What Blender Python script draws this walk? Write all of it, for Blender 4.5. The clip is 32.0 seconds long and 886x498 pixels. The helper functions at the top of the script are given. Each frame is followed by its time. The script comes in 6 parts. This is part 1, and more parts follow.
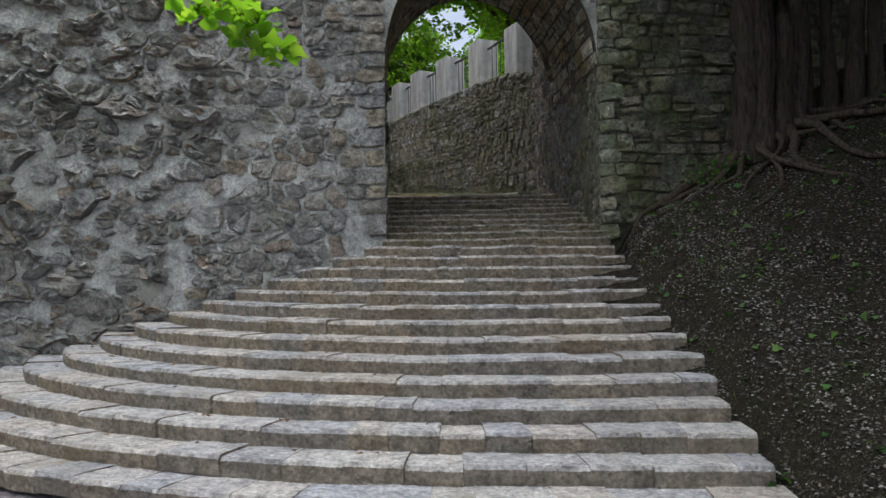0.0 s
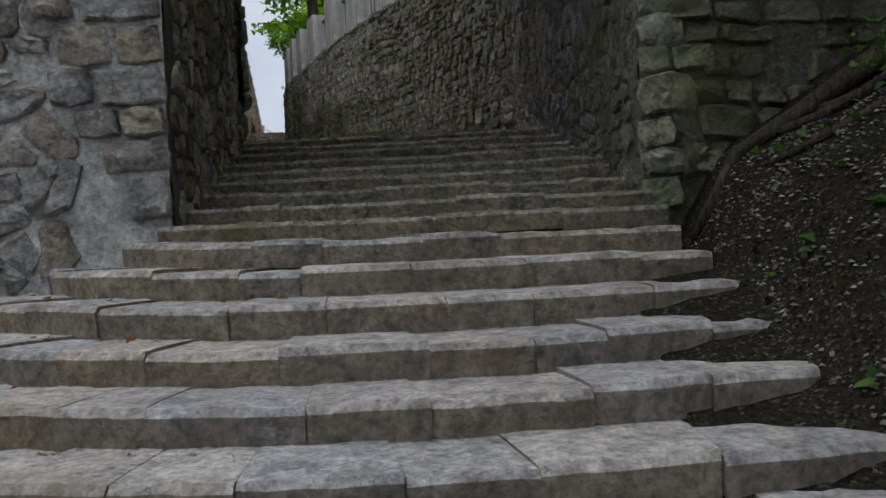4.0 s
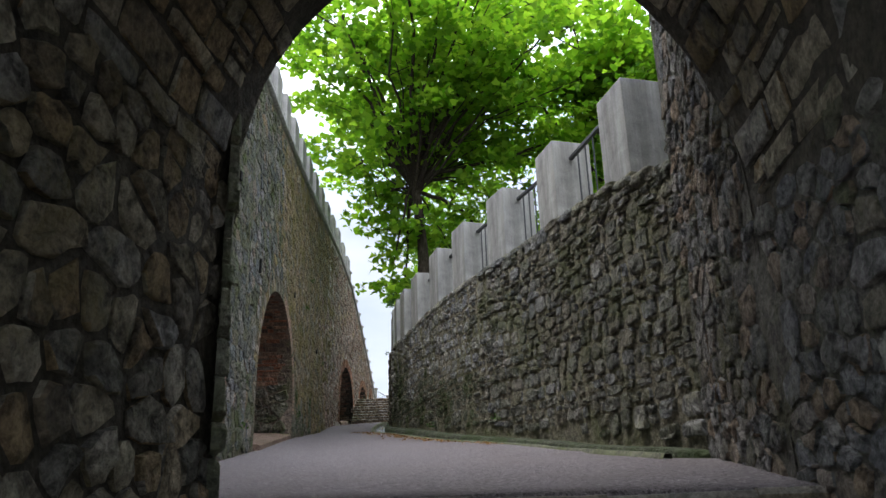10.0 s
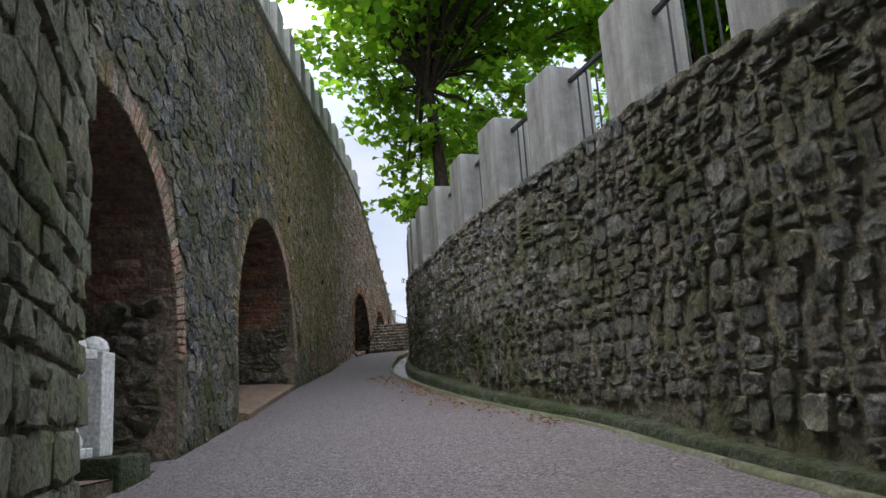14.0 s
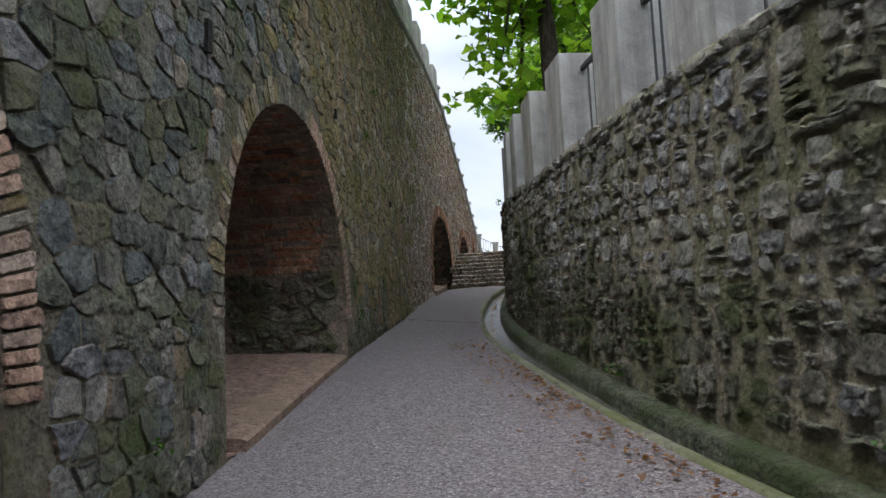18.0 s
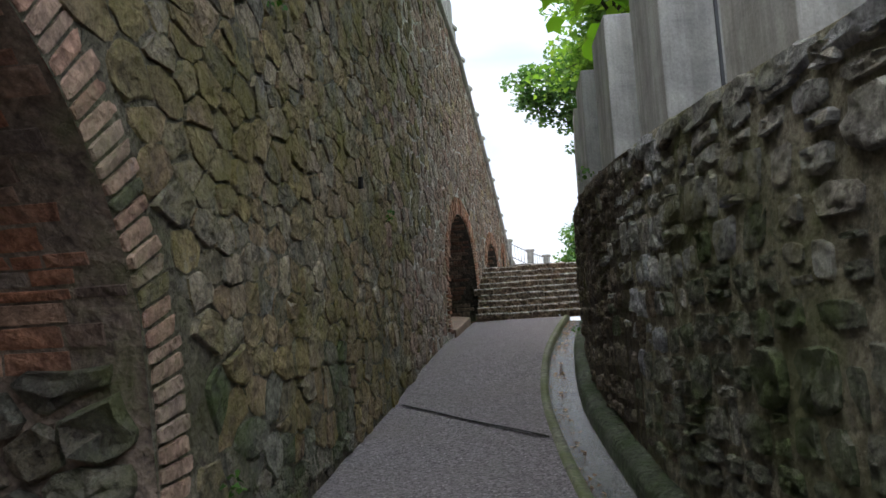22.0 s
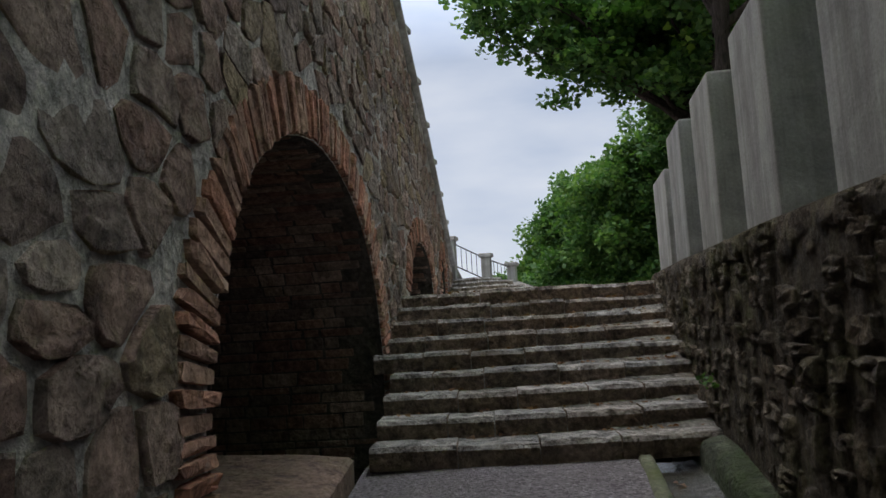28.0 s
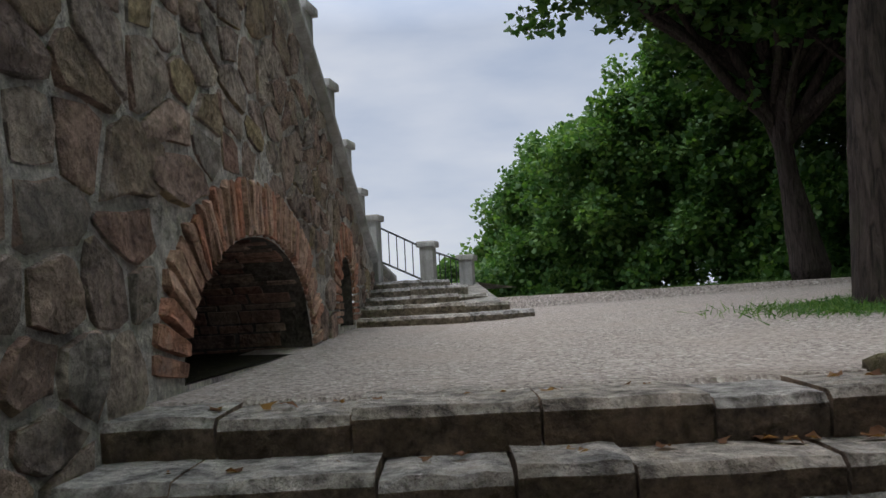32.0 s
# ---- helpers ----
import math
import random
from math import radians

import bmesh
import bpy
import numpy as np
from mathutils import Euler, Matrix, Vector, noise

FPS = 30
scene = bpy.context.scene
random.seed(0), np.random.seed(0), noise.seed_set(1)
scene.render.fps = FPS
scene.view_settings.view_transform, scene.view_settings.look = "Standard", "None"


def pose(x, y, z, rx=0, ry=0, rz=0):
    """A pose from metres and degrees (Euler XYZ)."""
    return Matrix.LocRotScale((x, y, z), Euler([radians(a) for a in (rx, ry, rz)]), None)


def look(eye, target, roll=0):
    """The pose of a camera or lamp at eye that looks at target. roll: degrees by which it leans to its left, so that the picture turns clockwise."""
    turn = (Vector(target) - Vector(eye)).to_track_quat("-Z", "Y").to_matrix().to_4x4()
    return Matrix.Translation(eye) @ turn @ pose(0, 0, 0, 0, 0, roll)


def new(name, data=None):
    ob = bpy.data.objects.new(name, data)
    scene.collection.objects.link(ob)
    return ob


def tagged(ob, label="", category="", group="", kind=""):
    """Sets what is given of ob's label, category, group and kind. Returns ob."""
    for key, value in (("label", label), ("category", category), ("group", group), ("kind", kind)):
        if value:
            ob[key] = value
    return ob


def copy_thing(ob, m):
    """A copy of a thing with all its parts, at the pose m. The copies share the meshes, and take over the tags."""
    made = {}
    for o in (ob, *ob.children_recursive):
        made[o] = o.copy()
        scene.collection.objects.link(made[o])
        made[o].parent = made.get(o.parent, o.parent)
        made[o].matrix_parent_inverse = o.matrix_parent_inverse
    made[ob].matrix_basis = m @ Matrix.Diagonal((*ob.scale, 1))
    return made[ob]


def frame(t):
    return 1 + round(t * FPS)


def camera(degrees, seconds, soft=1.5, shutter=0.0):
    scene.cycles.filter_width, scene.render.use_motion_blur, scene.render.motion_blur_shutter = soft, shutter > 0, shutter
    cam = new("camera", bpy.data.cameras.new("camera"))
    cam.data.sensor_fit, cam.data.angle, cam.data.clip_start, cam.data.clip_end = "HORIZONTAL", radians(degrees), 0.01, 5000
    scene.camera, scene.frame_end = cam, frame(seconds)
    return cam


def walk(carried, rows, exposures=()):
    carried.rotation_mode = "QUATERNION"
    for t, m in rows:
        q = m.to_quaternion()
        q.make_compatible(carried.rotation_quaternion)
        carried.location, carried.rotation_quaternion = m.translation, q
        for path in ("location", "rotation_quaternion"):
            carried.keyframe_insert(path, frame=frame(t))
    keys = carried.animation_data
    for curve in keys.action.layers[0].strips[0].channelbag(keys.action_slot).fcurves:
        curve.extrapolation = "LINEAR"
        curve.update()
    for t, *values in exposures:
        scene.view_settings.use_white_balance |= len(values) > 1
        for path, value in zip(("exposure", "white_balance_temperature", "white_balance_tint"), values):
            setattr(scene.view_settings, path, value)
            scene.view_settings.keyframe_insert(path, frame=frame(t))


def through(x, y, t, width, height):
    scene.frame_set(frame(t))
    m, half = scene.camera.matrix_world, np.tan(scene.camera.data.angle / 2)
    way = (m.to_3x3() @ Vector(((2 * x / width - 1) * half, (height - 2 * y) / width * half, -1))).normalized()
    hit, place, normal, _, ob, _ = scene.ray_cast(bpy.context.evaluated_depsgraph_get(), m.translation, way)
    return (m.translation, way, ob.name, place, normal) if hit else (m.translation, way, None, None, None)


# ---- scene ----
cam = camera(61.0, 32.0)
EXPOSURES = [(0, -0.08), (2, -0.35), (4.5, -0.4), (6.5, 0.0), (9, 0.2), (11, 0.15), (13, 0.05), (15, -0.05), (18, 0.15), (20, 0.5), (22, 0.45), (23, -0.1), (24, -0.1), (25, -0.2), (28, -0.4), (29, -0.55), (31, -0.4), (32, -0.55)]
PATH = [
    (0, (1.198, 1.068, 1.982), (1.061, 3.061, 2.077), -0.9),
    (0.5, (1.243, 1.78, 1.966), (1.087, 3.774, 1.946), -1.3),
    (1, (1.254, 2.484, 1.984), (1.103, 4.475, 1.867), -2.0),
    (1.5, (1.301, 3.23, 2.05), (1.164, 5.218, 1.877), -2.9),
    (2, (1.336, 3.996, 2.109), (1.275, 5.988, 1.941), -3.9),
    (2.5, (1.454, 4.814, 2.158), (1.379, 6.807, 2.009), -3.9),
    (3, (1.5, 5.605, 2.185), (1.426, 7.599, 2.058), -4.0),
    (3.5, (1.618, 6.348, 2.281), (1.524, 8.344, 2.192), -3.5),
    (4, (1.708, 6.892, 2.437), (1.578, 8.888, 2.423), -2.7),
    (4.5, (1.749, 7.312, 2.598), (1.582, 9.3, 2.745), -0.9),
    (6.5, (1.572, 8.481, 2.835), (1.372, 10.36, 3.489), -0.8),
    (7, (1.548, 8.768, 2.947), (1.338, 10.636, 3.631), -0.6),
    (7.5, (1.541, 9.059, 3.002), (1.315, 10.921, 3.696), -0.1),
    (8, (1.553, 9.342, 3.085), (1.296, 11.199, 3.781), 0.2),
    (8.5, (1.532, 9.602, 3.213), (1.259, 11.451, 3.926), -0.4),
    (9, (1.562, 9.908, 3.327), (1.201, 11.745, 4.03), -0.6),
    (9.5, (1.486, 10.239, 3.447), (1.103, 12.078, 4.133), -1.3),
    (10, (1.412, 10.575, 3.573), (1.0, 12.423, 4.218), -1.7),
    (10.5, (1.229, 10.92, 3.705), (0.811, 12.775, 4.323), -2.4),
    (11, (1.145, 11.252, 3.838), (0.741, 13.116, 4.442), -2.9),
    (11.5, (1.08, 11.589, 3.961), (0.68, 13.456, 4.557), -3.3),
    (12, (1.038, 11.868, 4.086), (0.679, 13.747, 4.668), -3.6),
    (12.5, (1.005, 12.241, 4.209), (0.647, 14.129, 4.765), -4.0),
    (13, (0.872, 12.569, 4.308), (0.502, 14.46, 4.844), -3.8),
    (13.5, (0.797, 12.906, 4.407), (0.391, 14.802, 4.897), -3.6),
    (14, (0.641, 13.243, 4.482), (0.166, 15.141, 4.899), -3.8),
    (14.5, (0.49, 13.564, 4.614), (-0.012, 15.463, 4.991), -3.9),
    (15, (0.335, 13.901, 4.762), (-0.219, 15.79, 5.113), -4.4),
    (15.5, (0.122, 14.242, 4.871), (-0.455, 16.136, 5.157), -4.7),
    (17.5, (-0.584, 16.717, 5.257), (-1.271, 18.582, 5.483), -2.3),
    (18, (-0.948, 17.486, 5.345), (-1.646, 19.348, 5.559), -2.7),
    (18.5, (-1.191, 18.309, 5.481), (-1.889, 20.17, 5.7), -2.8),
    (19, (-1.458, 19.057, 5.551), (-2.162, 20.917, 5.765), -2.6),
    (19.5, (-1.706, 19.809, 5.658), (-2.41, 21.67, 5.867), -2.7),
    (20, (-2.041, 20.662, 5.779), (-2.76, 22.517, 5.979), -2.7),
    (20.5, (-2.354, 21.402, 5.92), (-3.053, 23.265, 6.118), -2.4),
    (21, (-2.791, 22.288, 5.999), (-3.522, 24.137, 6.209), -3.7),
    (21.5, (-3.113, 23.02, 6.108), (-3.841, 24.87, 6.326), -3.5),
    (22, (-3.35, 23.735, 6.224), (-4.09, 25.579, 6.454), -3.2),
    (22.5, (-3.678, 24.528, 6.295), (-4.386, 26.383, 6.541), -2.8),
    (23, (-3.972, 25.297, 6.398), (-4.677, 27.151, 6.65), -2.9),
    (23.5, (-4.333, 26.08, 6.486), (-5.024, 27.938, 6.752), -3.5),
    (24, (-4.625, 26.842, 6.597), (-5.302, 28.704, 6.874), -3.5),
    (24.5, (-4.884, 27.505, 6.638), (-5.572, 29.364, 6.903), -3.2),
    (25, (-5.159, 28.249, 6.735), (-5.826, 30.118, 6.986), -3.2),
    (25.5, (-5.281, 28.811, 6.91), (-5.923, 30.692, 7.128), -5.0),
    (27.5, (-6.008, 31.885, 7.166), (-6.618, 33.778, 7.377), -2.9),
    (28, (-6.173, 32.46, 7.255), (-6.745, 34.363, 7.483), -3.3),
    (28.5, (-6.276, 33.025, 7.318), (-6.804, 34.94, 7.552), -3.3),
    (29, (-6.367, 33.592, 7.389), (-6.897, 35.508, 7.607), -3.6),
    (29.5, (-6.503, 34.226, 7.44), (-7.013, 36.148, 7.656), -3.5),
    (30, (-6.65, 34.869, 7.531), (-7.173, 36.79, 7.721), -4.0),
    (30.5, (-6.842, 35.483, 7.608), (-7.357, 37.408, 7.78), -3.9),
    (31, (-6.939, 36.116, 7.698), (-7.433, 38.047, 7.866), -4.5),
    (31.5, (-7.031, 36.693, 7.77), (-7.52, 38.626, 7.926), -4.0),
    (32, (-7.084, 37.183, 7.933), (-7.555, 39.121, 8.083), -3.0),
]
walk(cam, [(t, look(eye, target, roll)) for t, eye, target, roll in PATH], EXPOSURES)

# ---------------------------------------------------------------- light
world = bpy.data.worlds.new("overcast_sky")
scene.world = world
world.use_nodes = True
wn, wl = world.node_tree.nodes, world.node_tree.links
wn.clear()
w_out, w_bg = wn.new("ShaderNodeOutputWorld"), wn.new("ShaderNodeBackground")
w_sky = wn.new("ShaderNodeTexSky")
w_sky.sky_type, w_sky.sun_disc = "NISHITA", False
w_sky.sun_elevation, w_sky.sun_rotation = radians(73), radians(-77)
w_co, w_map, w_noise = wn.new("ShaderNodeTexCoord"), wn.new("ShaderNodeMapping"), wn.new("ShaderNodeTexNoise")
w_map.inputs["Scale"].default_value = (1.0, 1.0, 3.2)
w_noise.inputs["Scale"].default_value, w_noise.inputs["Detail"].default_value = 2.6, 5
w_ramp, w_mix = wn.new("ShaderNodeValToRGB"), wn.new("ShaderNodeMixRGB")
w_ramp.color_ramp.elements[0].position, w_ramp.color_ramp.elements[1].position = 0.36, 0.66
w_ramp.color_ramp.elements[0].color, w_ramp.color_ramp.elements[1].color = (6.2, 7.2, 9.2, 1), (9.8, 10.3, 11.4, 1)
w_mix.inputs[0].default_value = 0.88
wl.new(w_co.outputs["Generated"], w_map.inputs[0])
wl.new(w_map.outputs[0], w_noise.inputs["Vector"])
wl.new(w_noise.outputs[0], w_ramp.inputs[0])
wl.new(w_sky.outputs[0], w_mix.inputs[1])
wl.new(w_ramp.outputs[0], w_mix.inputs[2])
# an overcast sky is brightest overhead
w_sep, w_up, w_mul = wn.new("ShaderNodeSeparateXYZ"), wn.new("ShaderNodeMapRange"), wn.new("ShaderNodeMixRGB")
wl.new(w_co.outputs["Generated"], w_sep.inputs[0])
wl.new(w_sep.outputs[2], w_up.inputs[0])
for k, v in ((1, 0.35), (2, 1.0), (3, 0.95), (4, 6.2)):
    w_up.inputs[k].default_value = v
w_mul.blend_type = "MULTIPLY"
w_mul.inputs[0].default_value = 1.0
wl.new(w_mix.outputs[0], w_mul.inputs[1])
wl.new(w_up.outputs[0], w_mul.inputs[2])
# and whiter there than low down
w_fac, w_warm = wn.new("ShaderNodeMapRange"), wn.new("ShaderNodeMixRGB")
wl.new(w_sep.outputs[2], w_fac.inputs[0])
for k, v in ((1, 0.35), (2, 0.7), (3, 0.0), (4, 1.0)):
    w_fac.inputs[k].default_value = v
w_warm.blend_type = "MULTIPLY"
w_warm.inputs[2].default_value = (1.03, 0.98, 0.91, 1)
wl.new(w_fac.outputs[0], w_warm.inputs[0])
wl.new(w_mul.outputs[0], w_warm.inputs[1])
wl.new(w_warm.outputs[0], w_bg.inputs[0])
wl.new(w_bg.outputs[0], w_out.inputs[0])
w_bg.inputs[1].default_value = 0.11

sun = new("sun", bpy.data.lights.new("sun", "SUN"))
sun.data.energy, sun.data.angle, sun.data.color = 1.2, radians(25), (1.0, 0.96, 0.9)
sun.matrix_world = look((-9, 12, 30), (0, 10, 0))

# ---------------------------------------------------------------- materials


def nodes_of(name):
    m = bpy.data.materials.new(name)
    m.use_nodes = True
    return m, m.node_tree.nodes, m.node_tree.links, m.node_tree.nodes["Principled BSDF"]


def noise_node(n, l, co, scale, detail=6, rough=0.6, dist=0.0):
    t = n.new("ShaderNodeTexNoise")
    t.inputs["Scale"].default_value, t.inputs["Detail"].default_value = scale, detail
    t.inputs["Roughness"].default_value, t.inputs["Distortion"].default_value = rough, dist
    l.new(co, t.inputs["Vector"])
    return t.outputs[0]


def noise_col(n, l, co, scale):
    t = n.new("ShaderNodeTexNoise")
    t.inputs["Scale"].default_value = scale
    l.new(co, t.inputs["Vector"])
    return t.outputs[1]


def ramp_node(n, l, fac, stops):
    r = n.new("ShaderNodeValToRGB")
    e = r.color_ramp.elements
    while len(e) < len(stops):
        e.new(0.5)
    while len(e) > len(stops):
        e.remove(e[-1])
    for k, (p, c) in enumerate(stops):
        e[k].position, e[k].color = p, (*c, 1) if len(c) == 3 else c
    l.new(fac, r.inputs[0])
    return r.outputs[0]


def mix_node(n, l, kind, fac, a, b):
    m = n.new("ShaderNodeMixRGB")
    m.blend_type = kind
    for sock, v in ((m.inputs[0], fac), (m.inputs[1], a), (m.inputs[2], b)):
        if isinstance(v, (int, float)):
            sock.default_value = v
        elif isinstance(v, tuple):
            sock.default_value = (*v, 1)
        else:
            l.new(v, sock)
    return m.outputs[0]


def math_node(n, l, op, a, b):
    m = n.new("ShaderNodeMath")
    m.operation = op
    for sock, v in ((m.inputs[0], a), (m.inputs[1], b)):
        if isinstance(v, (int, float)):
            sock.default_value = v
        else:
            l.new(v, sock)
    return m.outputs[0]


def rock(name, cols, moss=0.0, moss_col=(0.07, 0.09, 0.025), pale=0.0, bump=0.5, rough=0.9, scale=4.0, spec=0.25, grain=0.35, pits=30.0, riser=None, speck=0.8, streak=0.0):
    """Stone, brick or concrete: a tint of its own for each piece, grain, moss and pale lime in patches."""
    m, n, l, p = nodes_of(name)
    co = n.new("ShaderNodeTexCoord").outputs["Object"]
    info, geo = n.new("ShaderNodeObjectInfo"), n.new("ShaderNodeNewGeometry")
    rnd = math_node(n, l, "FRACT", math_node(n, l, "ADD", info.outputs["Random"], geo.outputs["Random Per Island"]), 0)
    tint = ramp_node(n, l, rnd, [(k / max(1, len(cols) - 1), c) for k, c in enumerate(cols)])
    big, mid, fine = noise_node(n, l, co, scale * 0.35, 4), noise_node(n, l, co, scale * 2.2, 8, 0.65, 0.3), noise_node(n, l, co, pits, 6, 0.7)
    lo, hi = 1 - grain * 1.3, 1 + grain
    tint = mix_node(n, l, "MULTIPLY", 1.0, tint, ramp_node(n, l, mid, [(0.34, (lo, lo, lo)), (0.64, (hi, hi, hi * 0.97))]))
    if streak:
        mp = n.new("ShaderNodeMapping")
        mp.inputs["Scale"].default_value = (9.0, 9.0, 0.5)
        l.new(co, mp.inputs[0])
        tint = mix_node(n, l, "MULTIPLY", streak, tint, ramp_node(n, l, noise_node(n, l, mp.outputs[0], 1.0, 5, 0.6), [(0.38, (0.55, 0.54, 0.52)), (0.6, (1.1, 1.1, 1.1))]))
    tint = mix_node(n, l, "MULTIPLY", speck, tint, ramp_node(n, l, fine, [(0.34, (0.5, 0.5, 0.5)), (0.64, (1.3, 1.3, 1.3))]))
    if pale:
        f = ramp_node(n, l, noise_node(n, l, co, scale * 0.8, 7, 0.7), [(0.60, (0, 0, 0)), (0.72, (pale, pale, pale))])
        tint = mix_node(n, l, "MIX", f, tint, (0.46, 0.45, 0.43))
    if moss:
        f = ramp_node(n, l, math_node(n, l, "MULTIPLY", big, math_node(n, l, "ADD", mid, 0.5)), [(0.62 - 0.3 * moss, (0, 0, 0)), (0.85 - 0.3 * moss, (0.85, 0.85, 0.85))])
        tint = mix_node(n, l, "MIX", f, tint, moss_col)
    # Faces not looking up are tinted darker: riser stain plus shading in the colour.
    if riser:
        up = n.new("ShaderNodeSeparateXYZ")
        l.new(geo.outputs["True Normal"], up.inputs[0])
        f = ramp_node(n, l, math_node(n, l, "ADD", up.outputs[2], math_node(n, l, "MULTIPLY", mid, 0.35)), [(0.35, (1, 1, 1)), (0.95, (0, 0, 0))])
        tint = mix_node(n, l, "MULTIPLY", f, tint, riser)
    l.new(tint, p.inputs["Base Color"])
    p.inputs["Roughness"].default_value = rough
    p.inputs["Specular IOR Level"].default_value = spec
    b, b2 = n.new("ShaderNodeBump"), n.new("ShaderNodeBump")
    b.inputs["Strength"].default_value, b.inputs["Distance"].default_value = bump, 0.10
    b2.inputs["Strength"].default_value, b2.inputs["Distance"].default_value = bump, 0.03
    vor = n.new("ShaderNodeTexVoronoi")
    vor.inputs["Scale"].default_value = scale * 3.5
    warp = mix_node(n, l, "ADD", 0.12, co, noise_col(n, l, co, scale * 2.5))
    l.new(warp, vor.inputs["Vector"])
    l.new(math_node(n, l, "ADD", mid, math_node(n, l, "MULTIPLY", vor.outputs["Distance"], 0.45)), b.inputs["Height"])
    l.new(fine, b2.inputs["Height"])
    l.new(b.outputs[0], b2.inputs["Normal"])
    l.new(b2.outputs[0], p.inputs["Normal"])
    return m


def plain(name, col, rough=0.6, metal=0.0, vary=0.15):
    m, n, l, p = nodes_of(name)
    co = n.new("ShaderNodeTexCoord").outputs["Object"]
    f = noise_node(n, l, co, 12, 5)
    l.new(mix_node(n, l, "MULTIPLY", 1.0, col, ramp_node(n, l, f, [(0.3, (1 - vary,) * 3), (0.7, (1 + vary,) * 3)])), p.inputs["Base Color"])
    p.inputs["Roughness"].default_value, p.inputs["Metallic"].default_value = rough, metal
    return m


def leaf_mat(name, a, b, c, through=0.58):
    m, n, l, p = nodes_of(name)
    geo = n.new("ShaderNodeNewGeometry")
    col = ramp_node(n, l, geo.outputs["Random Per Island"], [(0.0, a), (0.55, b), (1.0, c)])
    l.new(col, p.inputs["Base Color"])
    p.inputs["Roughness"].default_value, p.inputs["Specular IOR Level"].default_value = 0.55, 0.3
    tr, add = n.new("ShaderNodeBsdfTranslucent"), n.new("ShaderNodeMixShader")
    l.new(mix_node(n, l, "MULTIPLY", 1.0, col, (1.45, 1.45, 0.7)), tr.inputs[0])
    add.inputs[0].default_value = through
    l.new(p.outputs[0], add.inputs[1])
    l.new(tr.outputs[0], add.inputs[2])
    l.new(add.outputs[0], n["Material Output"].inputs[0])
    return m


GATE_MORTAR = rock("grey_lime_render", [(0.39, 0.39, 0.375)], moss=0.4, moss_col=(0.23, 0.225, 0.185), pale=0.5, bump=0.7, scale=2.5)
MOSS_MORTAR = rock("mossy_dark_mortar", [(0.13, 0.13, 0.10)], moss=0.5, moss_col=(0.08, 0.09, 0.035), bump=0.9)
GATE_STONE = rock("grey_rubble_stone", [(0.15, 0.148, 0.14), (0.31, 0.305, 0.295), (0.27, 0.215, 0.165), (0.42, 0.415, 0.405), (0.20, 0.185, 0.16), (0.26, 0.25, 0.235)], moss=0.2, moss_col=(0.16, 0.155, 0.10), pale=0.5, bump=0.9)
QUOIN = rock("pale_quoin_stone", [(0.26, 0.26, 0.26), (0.34, 0.337, 0.333), (0.33, 0.285, 0.22), (0.29, 0.29, 0.29)], pale=0.4, bump=1.0)
RETURN_STONE = rock("pale_green_block_stone", [(0.25, 0.26, 0.20), (0.34, 0.335, 0.27), (0.21, 0.23, 0.17), (0.30, 0.27, 0.20)], moss=0.5, moss_col=(0.15, 0.17, 0.07), bump=0.8, grain=0.35)
GREEN_STONE = rock("mossy_quoin_stone", [(0.15, 0.15, 0.12), (0.25, 0.225, 0.18), (0.14, 0.15, 0.10), (0.20, 0.165, 0.12)], moss=0.55, moss_col=(0.10, 0.11, 0.04), bump=1.0)
TUNNEL_STONE = rock("brown_tunnel_stone", [(0.25, 0.22, 0.16), (0.42, 0.37, 0.28), (0.34, 0.245, 0.14), (0.15, 0.145, 0.13), (0.47, 0.42, 0.33), (0.26, 0.255, 0.25)], moss=0.35, moss_col=(0.17, 0.14, 0.055), bump=1.0, grain=0.55)
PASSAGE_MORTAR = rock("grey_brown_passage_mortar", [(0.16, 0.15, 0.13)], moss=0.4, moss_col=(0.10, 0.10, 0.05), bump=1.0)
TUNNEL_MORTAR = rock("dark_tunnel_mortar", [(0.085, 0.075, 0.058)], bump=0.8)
BLUE_STONE = rock("grey_brown_passage_stone", [(0.19, 0.195, 0.21), (0.28, 0.265, 0.25), (0.28, 0.21, 0.15), (0.16, 0.165, 0.165), (0.24, 0.23, 0.21)], moss=0.35, moss_col=(0.13, 0.125, 0.06), bump=1.0, grain=0.45)
WALL_STONE = rock("olive_brown_wall_stone", [(0.22, 0.175, 0.10), (0.33, 0.25, 0.155), (0.25, 0.175, 0.115), (0.38, 0.32, 0.24), (0.16, 0.145, 0.115), (0.31, 0.24, 0.12), (0.21, 0.20, 0.175)], moss=0.55, moss_col=(0.17, 0.15, 0.045), pale=0.5, bump=0.9, grain=0.4)
RED_WALL_STONE = rock("reddish_grey_wall_stone", [(0.28, 0.17, 0.135), (0.41, 0.295, 0.24), (0.28, 0.245, 0.22), (0.34, 0.22, 0.175), (0.45, 0.37, 0.31), (0.22, 0.16, 0.14), (0.42, 0.325, 0.20)], moss=0.15, moss_col=(0.24, 0.22, 0.15), pale=0.35, bump=0.9, grain=0.4)
SLATE = rock("dark_slate_wall_stone", [(0.105, 0.12, 0.125), (0.17, 0.18, 0.175), (0.12, 0.13, 0.10), (0.22, 0.21, 0.185), (0.085, 0.095, 0.09)], moss=0.4, moss_col=(0.10, 0.11, 0.04), pale=0.25, bump=1.0, grain=0.45)
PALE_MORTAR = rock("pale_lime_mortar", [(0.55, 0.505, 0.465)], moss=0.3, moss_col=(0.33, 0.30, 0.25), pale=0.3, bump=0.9)
